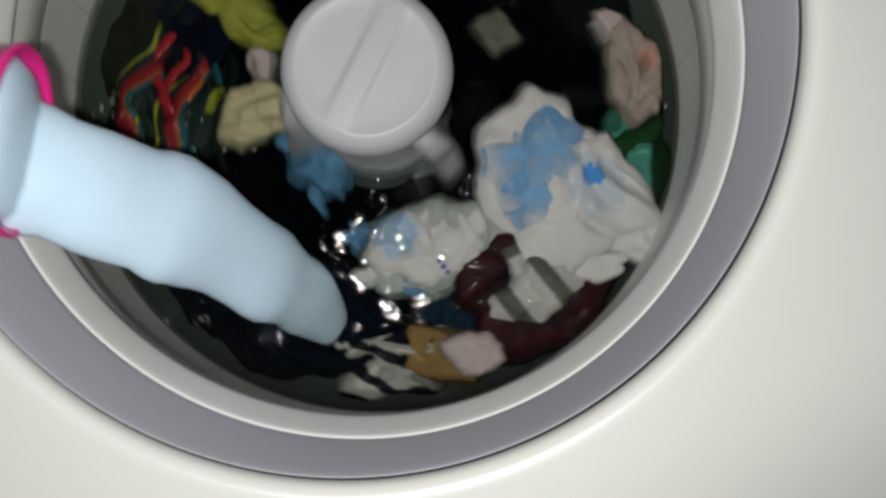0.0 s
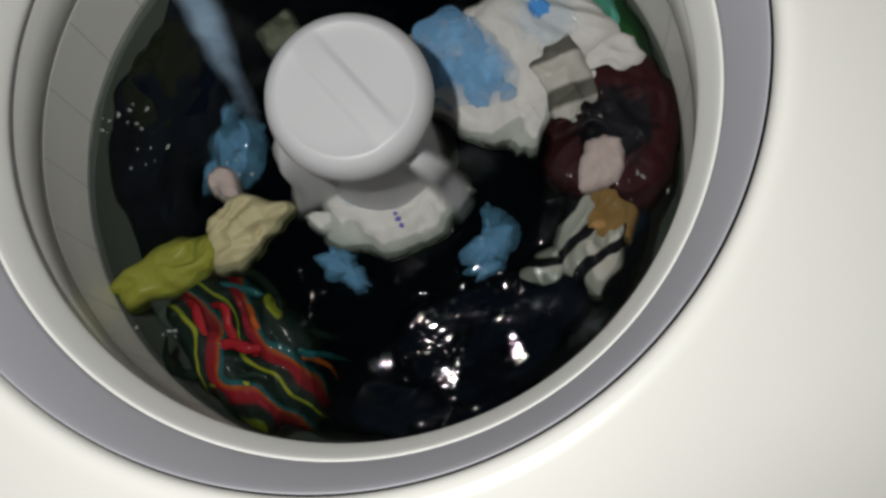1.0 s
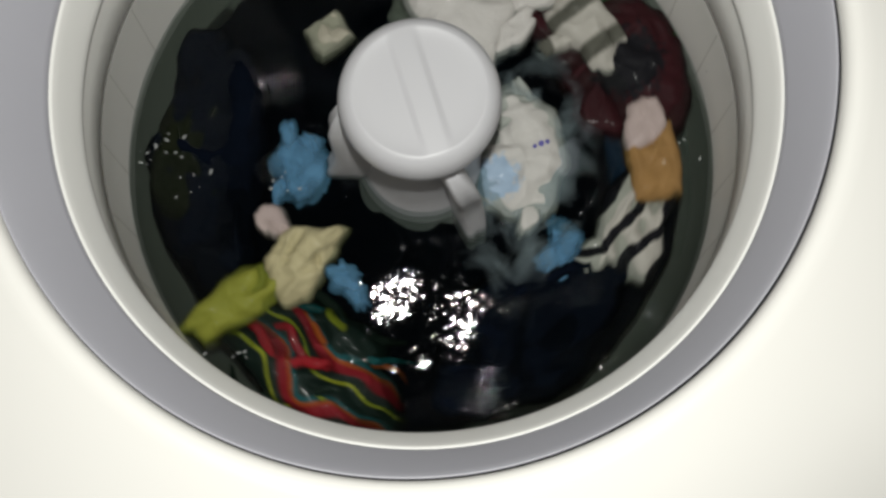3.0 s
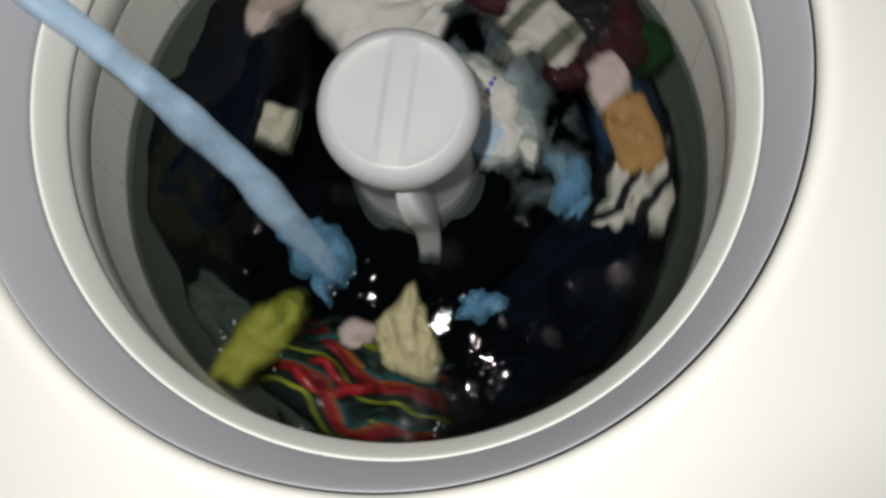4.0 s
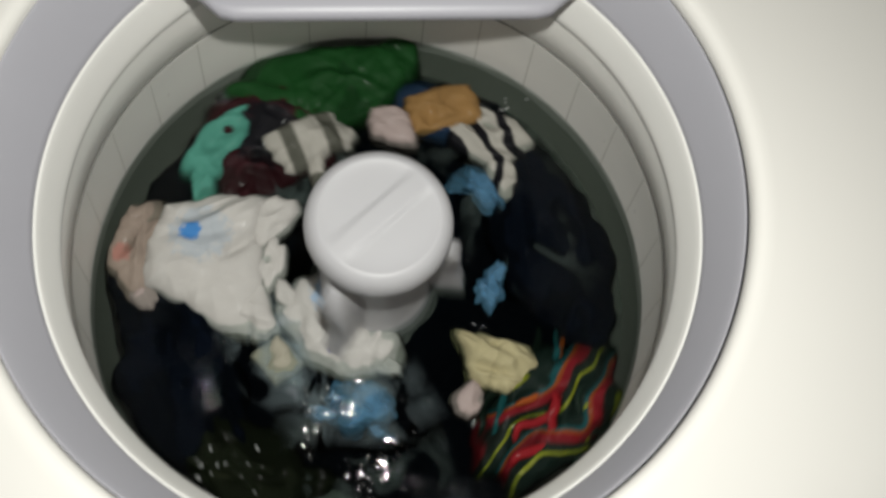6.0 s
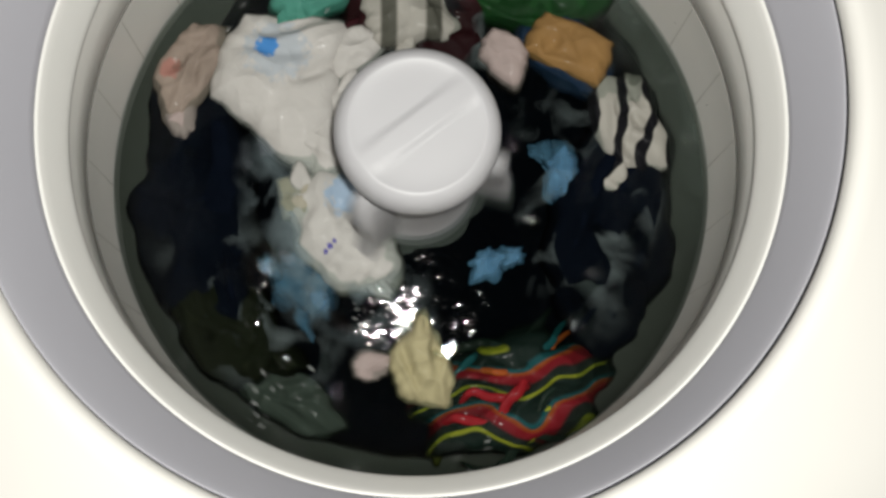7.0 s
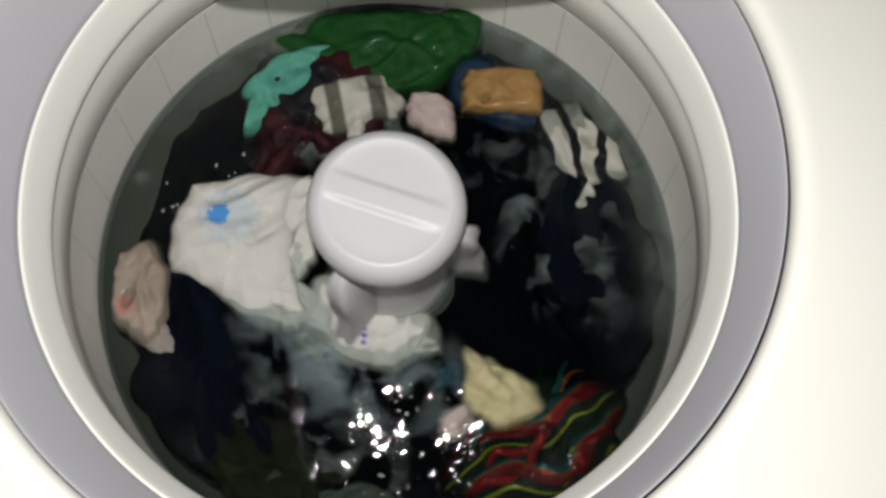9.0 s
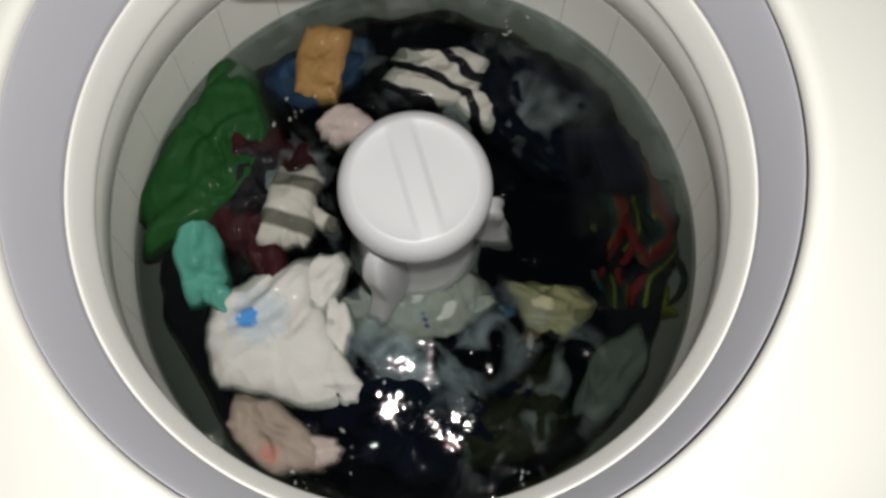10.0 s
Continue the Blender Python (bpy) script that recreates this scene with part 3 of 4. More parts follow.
ribbed_sock = garment("ribbed_sock", CUFF, "white ribbed sock with grey stripes", "sock", 0.024, 0.040, 38, high=0.010, fold=0.011, folds=14, along=0.1, spread=0.5, square=0.6, width=0.005)
tan_cloth = garment("tan_cloth", TAN, "tan cotton cloth folded flat", "cloth", 0.024, 0.041, 41, high=0.010, fold=0.005, folds=16, spread=1.0, square=0.9, ragged=0.12)
denim_cloth = garment("denim_cloth", DENIM, "dark blue denim under the tan cloth", "cloth", 0.034, 0.048, 44, high=0.004, fold=0.006)
pink_sock = garment("pink_sock", PINK, "pale pink cotton sock", "sock", 0.019, 0.025, 47, high=0.011, fold=0.005, folds=8, square=0.4)
striped_tee = garment("striped_tee", ZEBRA, "black and white striped tee lying crumpled", "tee", 0.032, 0.052, 52, high=0.010, fold=0.010, folds=16, spread=0.9)
beige_blouse = garment("beige_blouse", BEIGE, "pinkish beige blouse pressed against the basket", "blouse", 0.024, 0.044, 57, high=0.014, fold=0.006, folds=18)
white_shirt = garment("white_shirt", WHITE, "soaked white cotton shirt with a small blue print", "shirt", 0.055, 0.058, 61, high=0.014, fold=0.010, folds=13, along=0.5, spread=0.8, square=0.75, ragged=0.15, width=0.007, taper=-0.28, nr=46, na=160)
white_towel = garment("white_towel", WHITE_PLAIN, "white hand towel smeared with blue softener", "towel", 0.052, 0.066, 63, high=0.012, fold=0.009, folds=14, along=0.2, spread=0.9, ragged=0.2, width=0.008)
white_vest = garment("white_vest", VEST, "white cotton vest wrapped round the agitator", "vest", 0.040, 0.055, 66, high=0.009, fold=0.010, folds=16, along=0.2)
cream_cloth = garment("cream_cloth", CREAM, "cream yellow cotton cloth wrung into folds", "cloth", 0.040, 0.027, 71, high=0.011, fold=0.012, folds=18, along=0.1, spread=0.3, width=0.0036, taper=0.45)
white_square = garment("facecloth", wet("off_white_cotton", (0.344, 0.3225, 0.258), 0.12, 0.1), "small off-white facecloth floating by the column", "facecloth", 0.018, 0.020, 76, high=0.006, fold=0.005, folds=8, square=0.7, ragged=0.08)
lime_cloth = garment("lime_cloth", LIME, "lime green cloth edge bunched beside the blanket", "cloth", 0.021, 0.046, 81, high=0.008, fold=0.009, folds=20, ragged=0.26, width=0.0035)



def sub(name, parent, mat, x, y, turn, *args, label="", **kw):
    """A part of a garment, lying beside its body."""
    ob = part(name, cloth_mesh(*args, **kw), mat, parent, label)
    ob.location, ob.rotation_euler = (x, y, -0.002), (0, 0, radians(turn))
    return ob


sub("sleeve", white_shirt, WHITE_PLAIN, -0.044, 0.040, 30, 0.018, 0.030, 101, high=0.010, fold=0.006, folds=8, square=0.5)
sub("sleeve", white_shirt, WHITE_PLAIN, -0.046, -0.034, -35, 0.017, 0.028, 102, high=0.010, fold=0.006, folds=8, square=0.5)
sub("collar", white_shirt, WHITE_PLAIN, -0.054, 0.004, 0, 0.012, 0.026, 103, high=0.010, fold=0.005, folds=5)
sub("trouser_leg", navy_trousers, NAVY, -0.004, 0.060, 12, 0.030, 0.052, 104, high=0.008, fold=0.007, folds=9)
sub("trouser_leg", navy_trousers, NAVY, 0.010, -0.062, -10, 0.028, 0.050, 105, high=0.007, fold=0.007, folds=9)
sub("sleeve", navy_jacket, NAVY, -0.010, 0.070, 20, 0.026, 0.042, 106, high=0.007, fold=0.007, folds=9)
sub("sleeve", navy_jacket, NAVY, 0.012, -0.068, -25, 0.026, 0.042, 107, high=0.007, fold=0.007, folds=9)
sub("strap", white_vest, VEST_PLAIN, 0.004, 0.044, 15, 0.010, 0.022, 108, high=0.008, fold=0.005, folds=5)
sub("strap", white_vest, VEST_PLAIN, 0.006, -0.046, -20, 0.010, 0.022, 109, high=0.008, fold=0.005, folds=5)
sub("sleeve", maroon_jumper, MAROON_PLAIN, -0.030, 0.052, 35, 0.016, 0.036, 110, high=0.006, fold=0.006, folds=7)
sub("sock_toe", ribbed_sock, CUFF, -0.022, 0.004, 80, 0.009, 0.026, 111, high=0.009, fold=0.005, folds=5, square=0.6)

sub("sleeve", beige_blouse, PINK, -0.012, 0.036, 30, 0.013, 0.024, 112, high=0.010, fold=0.005, folds=6)
sub("sleeve", mint_blouse, MINT, -0.014, 0.034, 40, 0.012, 0.022, 113, high=0.009, fold=0.005, folds=6)
sub("sleeve", striped_tee, ZEBRA, -0.022, -0.036, -35, 0.014, 0.026, 114, high=0.009, fold=0.005, folds=6)
sub("sleeve", olive_shirt, OLIVE, -0.016, 0.044, 30, 0.016, 0.030, 115, high=0.006, fold=0.005, folds=6)
sub("hem", green_towel, GREEN, 0.012, -0.072, -12, 0.026, 0.022, 116, high=0.009, fold=0.005, folds=8)
sub("knotted_end", cream_cloth, PINK, 0.002, -0.035, 0, 0.013, 0.017, 117, high=0.008, fold=0.005, folds=7, label="pale pinkish end of the cloth")

# the knit: a striped body with thick coloured folds lying over it
knit = tagged(empty("striped_blanket"), "red, teal, lime and orange striped knitted blanket, soaked", "blanket", LAUNDRY)
part("body", cloth_mesh(0.045, 0.076, 91, high=0.009, fold=0.009, folds=24, spread=0.35), KNIT, knit)
rng = random.Random(5)
for i in range(8):
    m = (YARN_DARK, YARN_TEAL, YARN_ORANGE, YARN_RED, YARN_RED, YARN_DARK, YARN_LIME)[i % 7]
    x0, y0 = -0.040 + 0.0112 * i, rng.uniform(-0.02, 0.02)
    ln, ph, wide = rng.uniform(0.07, 0.13), 0.45 * i + rng.uniform(-0.4, 0.4), rng.uniform(0.0020, 0.0038) * (0.6 if m is YARN_LIME else 1)
    pts, rad = [], []
    for k in range(27):
        f = k / 26 - 0.5
        x, y = x0 + 0.0075 * math.sin(f * 9 + ph) + 0.003 * nz(f * 9, i), y0 + ln * f
        d = min(1.0, (x / 0.05) ** 2 + (y / 0.085) ** 2)
        pts.append((x, y, 0.0125 * (1 - d) + 0.003 * nz(x * 60, y * 60, i) - 0.010 * (2 * f) ** 6))
        rad.append((wide * (1 - (2 * f) ** 4) + 0.0005, 0.0013))
    part("knit_fold", tube(pts, rad, 8), m, knit)

# ---------------------------------------------------------------- softener
def clot(name, a, b, seed, label):
    return tagged(finish(name, cloth_mesh(a, b, seed, high=0.003, fold=0.0010, folds=5, spread=1.5, ragged=0.36, nr=18, na=80, floor=-0.006, width=0.005, fine=0.3), CLOT), label, "softener", "softener clots")


clot_a = clot("softener_clot", 0.016, 0.023, 3.3, "ragged sky-blue clot of fabric softener")
clot_b = clot("softener_clot", 0.012, 0.017, 6.1, "small sky-blue clot of fabric softener")
clot_c = clot("softener_clot", 0.024, 0.030, 8.7, "spreading sky-blue clot of fabric softener")
clot_d = clot("softener_clot", 0.036, 0.040, 12.4, "broad sky-blue patch of softener on white cloth")

for lump, wisps in ((clot_a, ((-0.012, 0.018, 35), (0.010, -0.022, -20))), (clot_b, ((0.006, 0.016, -25),)), (clot_c, ((-0.016, -0.022, 50), (0.018, 0.020, -15), (0.004, -0.032, 10)))):
    for x, y, turn in wisps:
        o = part("wisp", cloth_mesh(0.0085, 0.014, x * 900 + turn, high=0.0015, fold=0.001, folds=3, ragged=0.5, nr=12, na=48, floor=-0.004, fine=0.3), CLOT, lump, "thin trailing wisp of softener")
        o.location, o.rotation_euler = (x * 0.85, y * 0.85, -0.0015), (0, 0, radians(turn))


def cloud(name, seed, r0, r1, a0, a1, wall=False, mat=None):
    """A thin curved film of cloudy softener just under the surface."""
    bm = bmesh.new()
    lay = bm.verts.layers.float.new("thin")
    n, m = 48, 16
    grid = []
    for i in range(n + 1):
        a = radians(a0 + (a1 - a0) * i / n)
        row = []
        for j in range(m + 1):
            r = r0 + (r1 - r0) * j / m + (0.0 if wall else 0.012) * nz(i * 0.15, seed)
            v = bm.verts.new((r * math.cos(a), r * math.sin(a), 0.0015 * nz(i * 0.3, j * 0.3, seed)))
            v[lay] = math.sin(math.pi * i / n) ** 0.5 * (j / m) ** 1.3 if wall else (math.sin(math.pi * i / n) * math.sin(math.pi * j / m)) ** 0.7
            row.append(v)
        grid.append(row)
    for i in range(n):
        for j in range(m):
            bm.faces.new((grid[i][j], grid[i + 1][j], grid[i + 1][j + 1], grid[i][j + 1]))
    ob = finish(name, bm, MURK if wall else mat or FOAM)
    return tagged(ob, "thin cloudy film of softener drifting in the water", "softener", "softener clouds")


clouds = [cloud("softener_cloud", s, r0, r1, a0, a1) for s, r0, r1, a0, a1 in ((1, 0.06, 0.15, -40, 60), (2, 0.08, 0.20, 200, 290), (3, 0.07, 0.17, 285, 345), (4, 0.12, 0.215, 60, 120))]
vest_cloud = cloud("softener_cloud", 5, 0.050, 0.140, -70, 65, mat=MILK)
edge_cloud = cloud("softener_cloud", 6, 0.188, 0.2270, -5, 165, True)


def stream(name, p0, p1, p2, w0, w1, seed, label, mat=None):
    """A slug of poured softener along its falling arc."""
    pts, rad = [], []
    p0, p1, p2 = Vector(p0), Vector(p1), Vector(p2)
    for k in range(33):
        f = k / 32
        p = p0 * (1 - f) ** 2 + p1 * 2 * f * (1 - f) + p2 * f * f
        w = (w0 + (w1 - w0) * f) * (1 + 0.25 * nz(f * 5, seed) + (0.22 if w0 < 0.03 else 0.15) * nz(f * 13, seed + 9)) * min(1, 0.3 + 5 * (1 - f)) ** 0.6
        pts.append(p + Vector((0, 0.006 * nz(f * 4, seed + 2), 0.004 * nz(f * 6, seed + 4))))
        rad.append((w, w * 0.5))
    bm = tube(pts, rad, 20)
    lay = bm.verts.layers.float["thin"]
    for k, v in enumerate(bm.verts):
        f, side = (k // 20) / 32, abs(math.cos(2 * math.pi * (k % 20) / 20))
        v[lay] = (1 - 0.85 * side ** 4) * (1 - 0.5 * f ** 3)
    return tagged(finish(name, bm, mat or SOFTENER), label, "softener", "poured softener")


pour_a = stream("softener_stream", (-0.215, -0.046, 0.964), (-0.092, -0.056, 0.945), (-0.042, -0.166, 0.712), 0.039, 0.026, 1, "thick stream of pale blue softener pouring")
pour_b = stream("softener_stream", (-0.212, 0.006, 0.955), (-0.104, -0.020, 0.87), (-0.017, -0.116, 0.712), 0.025, 0.011, 2, "pale blue stream of softener pouring", THIN_SOFTENER)
pour_c = stream("softener_stream", (-0.168, 0.072, 0.97), (-0.146, 0.016, 0.90), (-0.164, -0.008, 0.722), 0.013, 0.008, 3, "last tapering stream of pale blue softener", THIN_SOFTENER)
pour_d = stream("softener_stream", (-0.222, 0.066, 0.945), (-0.130, 0.010, 0.86), (-0.059, -0.089, 0.712), 0.009, 0.015, 4, "thin stream of pale blue softener pouring", THIN_SOFTENER)


# the pink tub that the softener is poured from
def tub():
    ob = tagged(empty("softener_tub"), "hot pink plastic tub tipped over to pour", "tub")
    part("tub_body", lathe(((0.0, -0.10), (0.032, -0.10), (0.036, -0.095), (0.0425, -0.004), (0.0445, -0.003), (0.045, 0.0), (0.043, 0.0015), (0.041, 0.0), (0.0345, -0.092), (0.0, -0.094)), 64), HOTPINK, ob)
    part("softener_fill", lathe(((0.0, 0.004), (0.02, 0.003), (0.033, 0.000), (0.0403, -0.006), (0.038, -0.03), (0.0, -0.03)), 48), SOFTENER, ob, "pale blue softener in the tub")
    return ob


pink_tub = tub()


# ---------------------------------------------------------------- what moves
def orbit(ob, rows, lift=0.0, reach=0.3, lean=0.0, spin=1.0, sink=0.0, since=4.8, under=0.0, until=5.5):
    """Carries a thing round the column: rows of seconds, bearing in degrees, distance."""
    out = []
    for k, (t, a, r) in enumerate(rows):
        r = min(r, reach)
        z = WATER + lift + 0.0015 * math.sin(k * 2.1 + r * 50) - sink * min(1.0, max(0.0, (t - since) / 1.4)) - under * min(1.0, max(0.0, until - t))
        out.append((t, pose(r * math.cos(radians(a)), r * math.sin(radians(a)), z, 2.5 * math.sin(k * 1.7), 2.0 * math.cos(k * 1.3), spin * a + lean)))
    walk(ob, out)


def motions():
    turn = (
        (0, 60), (0.1, 115), (0.2, 160), (0.3, 175), (0.4, 180), (0.5, 180), (0.6, 172), (0.7, 140), (0.8, 92), (0.9, 30),
        (1, -50), (1.1, -62), (1.2, -70), (1.3, -72), (1.4, -72), (1.5, -47), (1.6, -10), (1.7, 50), (1.8, 120), (1.9, 178),
        (2, 210), (2.1, 218), (2.2, 220), (2.3, 218), (2.4, 200), (2.5, 160), (2.6, 90), (2.7, 15), (2.8, -40), (2.9, -62),
        (3, -72), (3.1, -73), (3.2, -65), (3.3, -35), (3.4, 15), (3.5, 85), (3.6, 155), (3.7, 215), (3.8, 255), (3.9, 262),
        (4, 262), (4.1, 258), (4.2, 225), (4.3, 180), (4.4, 108), (4.5, 50), (4.6, 12), (4.7, 5), (4.8, 5), (4.9, 7),
        (5, 17), (5.1, 60), (5.2, 120), (5.3, 182), (5.4, 265), (5.5, 285), (5.6, 292), (5.7, 292), (5.8, 280), (5.9, 268),
        (6, 225), (6.1, 165), (6.2, 90), (6.3, 45), (6.4, 25), (6.5, 20), (6.6, 22), (6.7, 40), (6.8, 85), (6.9, 150),
        (7, 220), (7.1, 275), (7.2, 303), (7.3, 315), (7.4, 323), (7.5, 320), (7.6, 313), (7.7, 275), (7.8, 225), (7.9, 165),
        (8, 122), (8.1, 92), (8.2, 72), (8.3, 71), (8.4, 75), (8.5, 87), (8.6, 115), (8.7, 160), (8.8, 225), (8.9, 305),
        (9, 345), (9.1, 355), (9.2, 358), (9.3, 358), (9.4, 350), (9.5, 312), (9.6, 260), (9.7, 190), (9.8, 135), (9.9, 115),
        (10, 105),
    )
    walk(agitator, [(t, pose(0, 0, 0.0145, 0, 0, a)) for t, a in turn])
    walk(wash_water, [(t, pose(0, 0, WATER + 0.0095, 0, 0, 0.12 * a + 6 * t)) for t, a in turn])
    walk(froth, [(t, pose(0, 0, WATER + 0.0115, 0, 0, 0.12 * a + 6 * t)) for t, a in turn])
    pile = ((0, 0.0, 0.000), (0.5, 31.9, 0.000), (1, 52.0, 0.000), (1.5, 27.7, 0.000), (2, 34.1, 0.000), (2.5, 73.5, 0.000), (2.9, 69.9, 0.000), (3.3, 46.5, 0.000), (3.8, 61.0, 0.000), (4, 81.3, 0.000), (4.5, 112.2, 0.000), (5, 87.1, 0.000), (5.5, 93.4, 0.000), (6, 142.6, 0.000), (6.2, 142.8, 0.000), (6.5, 134.8, 0.000), (6.9, 106.3, 0.000), (7.3, 110.9, 0.000), (7.5, 136.1, 0.000), (8, 159.5, 0.000), (8.5, 132.3, 0.000), (9, 129.4, 0.000), (9.5, 170.5, 0.000), (10, 171.8, 0.000))
    walk(dark_pile, [(t, pose(0, 0, WATER, 0, 0, a)) for t, a, r in pile])
    orbit(knit, ((0, 172.3, 0.159), (0.5, 200.4, 0.178), (1, 232.7, 0.176), (1.5, 212.0, 0.185), (2, 213.6, 0.197), (2.5, 245.2, 0.183), (2.7, 259.8, 0.177), (2.9, 250.2, 0.182), (3.3, 225.7, 0.181), (3.8, 237.5, 0.192), (4, 254.6, 0.186), (4.5, 299.5, 0.179), (5, 271.9, 0.184), (5.5, 270.5, 0.198), (6, 323.9, 0.185), (6.2, 329.0, 0.192), (6.5, 332.7, 0.202), (6.9, 298.3, 0.207), (7.3, 293.6, 0.212), (7.5, 317.3, 0.203), (8, 344.7, 0.186), (8.5, 320.8, 0.189), (9, 310.7, 0.190), (9.5, 348.3, 0.192), (10, 359.4, 0.182)), -0.002, 0.180, sink=0.022, since=8.6)
    orbit(lime_cloth, ((0, 141.4, 0.132), (0.5, 159.0, 0.174), (1, 206.8, 0.183), (1.5, 184.0, 0.173), (2, 178.2, 0.170), (2.5, 215.7, 0.176), (2.7, 227.5, 0.158), (2.9, 223.7, 0.175), (3.3, 203.0, 0.175), (3.8, 212.3, 0.167), (4, 228.7, 0.181), (4.5, 272.9, 0.169), (5, 251.9, 0.187), (5.5, 249.8, 0.166), (6, 296.6, 0.149), (6.5, 304.2, 0.158), (6.9, 280.2, 0.166), (7.3, 278.3, 0.173), (7.5, 295.8, 0.170), (8, 329.6, 0.173), (8.5, 304.0, 0.158), (9, 299.7, 0.163), (9.5, 335.8, 0.172), (10, 347.2, 0.179)), 0.004, 0.185, 90, sink=0.045, since=4.3)
    orbit(cream_cloth, ((0, 177.1, 0.087), (0.5, 220.3, 0.077), (1, 205.9, 0.114), (1.5, 180.1, 0.100), (2, 228.0, 0.106), (2.5, 257.6, 0.105), (2.7, 243.2, 0.091), (2.9, 228.0, 0.113), (3.3, 205.4, 0.120), (3.8, 252.5, 0.133), (4, 267.3, 0.133), (4.5, 278.5, 0.111), (5, 245.1, 0.115), (5.5, 277.1, 0.142), (6, 326.8, 0.118), (6.2, 311.2, 0.106), (6.5, 290.9, 0.129), (6.9, 271.2, 0.139), (7.3, 300.2, 0.148), (7.5, 318.9, 0.135), (8, 327.3, 0.117), (8.5, 289.1, 0.124), (9, 311.3, 0.127), (9.5, 353.5, 0.129), (10, 331.5, 0.119)), 0.004, 0.19, sink=0.02, since=8.8)
    orbit(white_shirt, ((0, -27.0, 0.165), (0.5, 7.5, 0.165), (1, 36.0, 0.150), (1.5, 25.0, 0.155), (2, 14.0, 0.158), (2.5, 76.1, 0.141), (2.9, 79.3, 0.143), (3.3, 62.7, 0.146), (3.8, 85.8, 0.149), (4, 103.9, 0.140), (4.5, 144.5, 0.155), (5, 121.8, 0.134), (5.5, 118.6, 0.126), (6, 173.0, 0.139), (6.2, 186.1, 0.149), (6.5, 168.0, 0.135), (6.9, 143.8, 0.132), (7.3, 152.8, 0.128), (7.5, 174.2, 0.147), (8, 201.3, 0.135), (8.5, 176.2, 0.128), (9, 173.6, 0.124), (9.5, 221.7, 0.126), (10, 212.4, 0.139)), 0.006, 0.168, 114, 0.35)
    orbit(white_towel, ((0, -23.5, 0.130), (0.5, 11.3, 0.114), (1, 40.0, 0.100), (1.5, 14.0, 0.095), (2, 16.6, 0.098), (2.5, 60.0, 0.120), (2.9, 79.3, 0.143), (3.3, 62.7, 0.146), (3.8, 85.8, 0.149), (4, 103.9, 0.140), (4.5, 144.5, 0.155), (5, 121.8, 0.134), (5.5, 118.6, 0.126), (6, 173.0, 0.139), (6.5, 168.0, 0.135), (6.9, 143.8, 0.132), (7.3, 152.8, 0.128), (7.5, 174.2, 0.147), (8, 201.3, 0.135), (8.5, 176.2, 0.128), (9, 173.6, 0.124), (9.5, 221.7, 0.126), (10, 212.4, 0.139)), 0.004, 0.2, sink=0.035, since=2.2)
    orbit(white_vest, ((0, -73.6, 0.110), (0.5, -32.4, 0.088), (1, -80.9, 0.037), (1.5, -74.6, 0.066), (2, -13.6, 0.098), (2.5, 20.8, 0.083), (2.7, -3.0, 0.062), (2.9, 3.2, 0.077), (3.3, -4.5, 0.071), (3.8, 14.6, 0.061), (4, 40.9, 0.069), (4.5, 15.3, 0.053), (5, -3.9, 0.060), (5.5, -102.3, 0.058), (6, -124.0, 0.049), (6.2, -137.5, 0.065), (6.5, -143.0, 0.058), (6.9, -146.3, 0.066), (7.3, -111.0, 0.073), (7.5, -101.4, 0.069), (8, -115.3, 0.064), (8.5, -150.7, 0.057), (9, -110.0, 0.047), (9.5, -61.3, 0.046), (10, -90.1, 0.050)), 0.001, 0.2, sink=0.016, since=8.9)
    orbit(ribbed_sock, ((0, -53.4, 0.192), (0.5, -21.6, 0.175), (1, 22.0, 0.149), (1.5, -7.4, 0.148), (2, -22.1, 0.190), (2.5, 35.3, 0.178), (2.9, 42.8, 0.170), (3.3, 16.1, 0.162), (3.8, 17.6, 0.151), (4, 45.7, 0.147), (4.5, 96.8, 0.144), (5, 72.1, 0.119), (5.5, 56.4, 0.127), (6, 117.1, 0.134), (6.2, 136.3, 0.122), (6.5, 124.4, 0.129), (6.9, 94.4, 0.126), (7.3, 96.1, 0.123), (7.5, 122.0, 0.121), (8, 152.7, 0.116), (8.5, 124.9, 0.110), (9, 106.2, 0.137), (9.5, 163.7, 0.115), (10, 164.7, 0.105)), 0.008, 0.18)
    orbit(maroon_jumper, ((0, -52.6, 0.228), (0.5, -11.1, 0.181), (1, 4.8, 0.171), (1.5, -0.4, 0.186), (2, -15.5, 0.186), (2.5, 20.5, 0.187), (2.9, 27.8, 0.180), (3.3, 12.1, 0.174), (3.8, 26.6, 0.165), (4, 42.3, 0.169), (4.5, 86.2, 0.158), (5, 59.9, 0.127), (5.5, 59.8, 0.140), (6, 128.0, 0.154), (6.2, 148.7, 0.158), (6.5, 127.0, 0.150), (6.9, 90.4, 0.138), (7.3, 93.9, 0.136), (7.5, 131.0, 0.150), (8, 163.0, 0.157), (8.5, 137.0, 0.145), (9, 118.0, 0.147), (9.5, 167.0, 0.145), (10, 160.0, 0.140)), 0.004, 0.172)
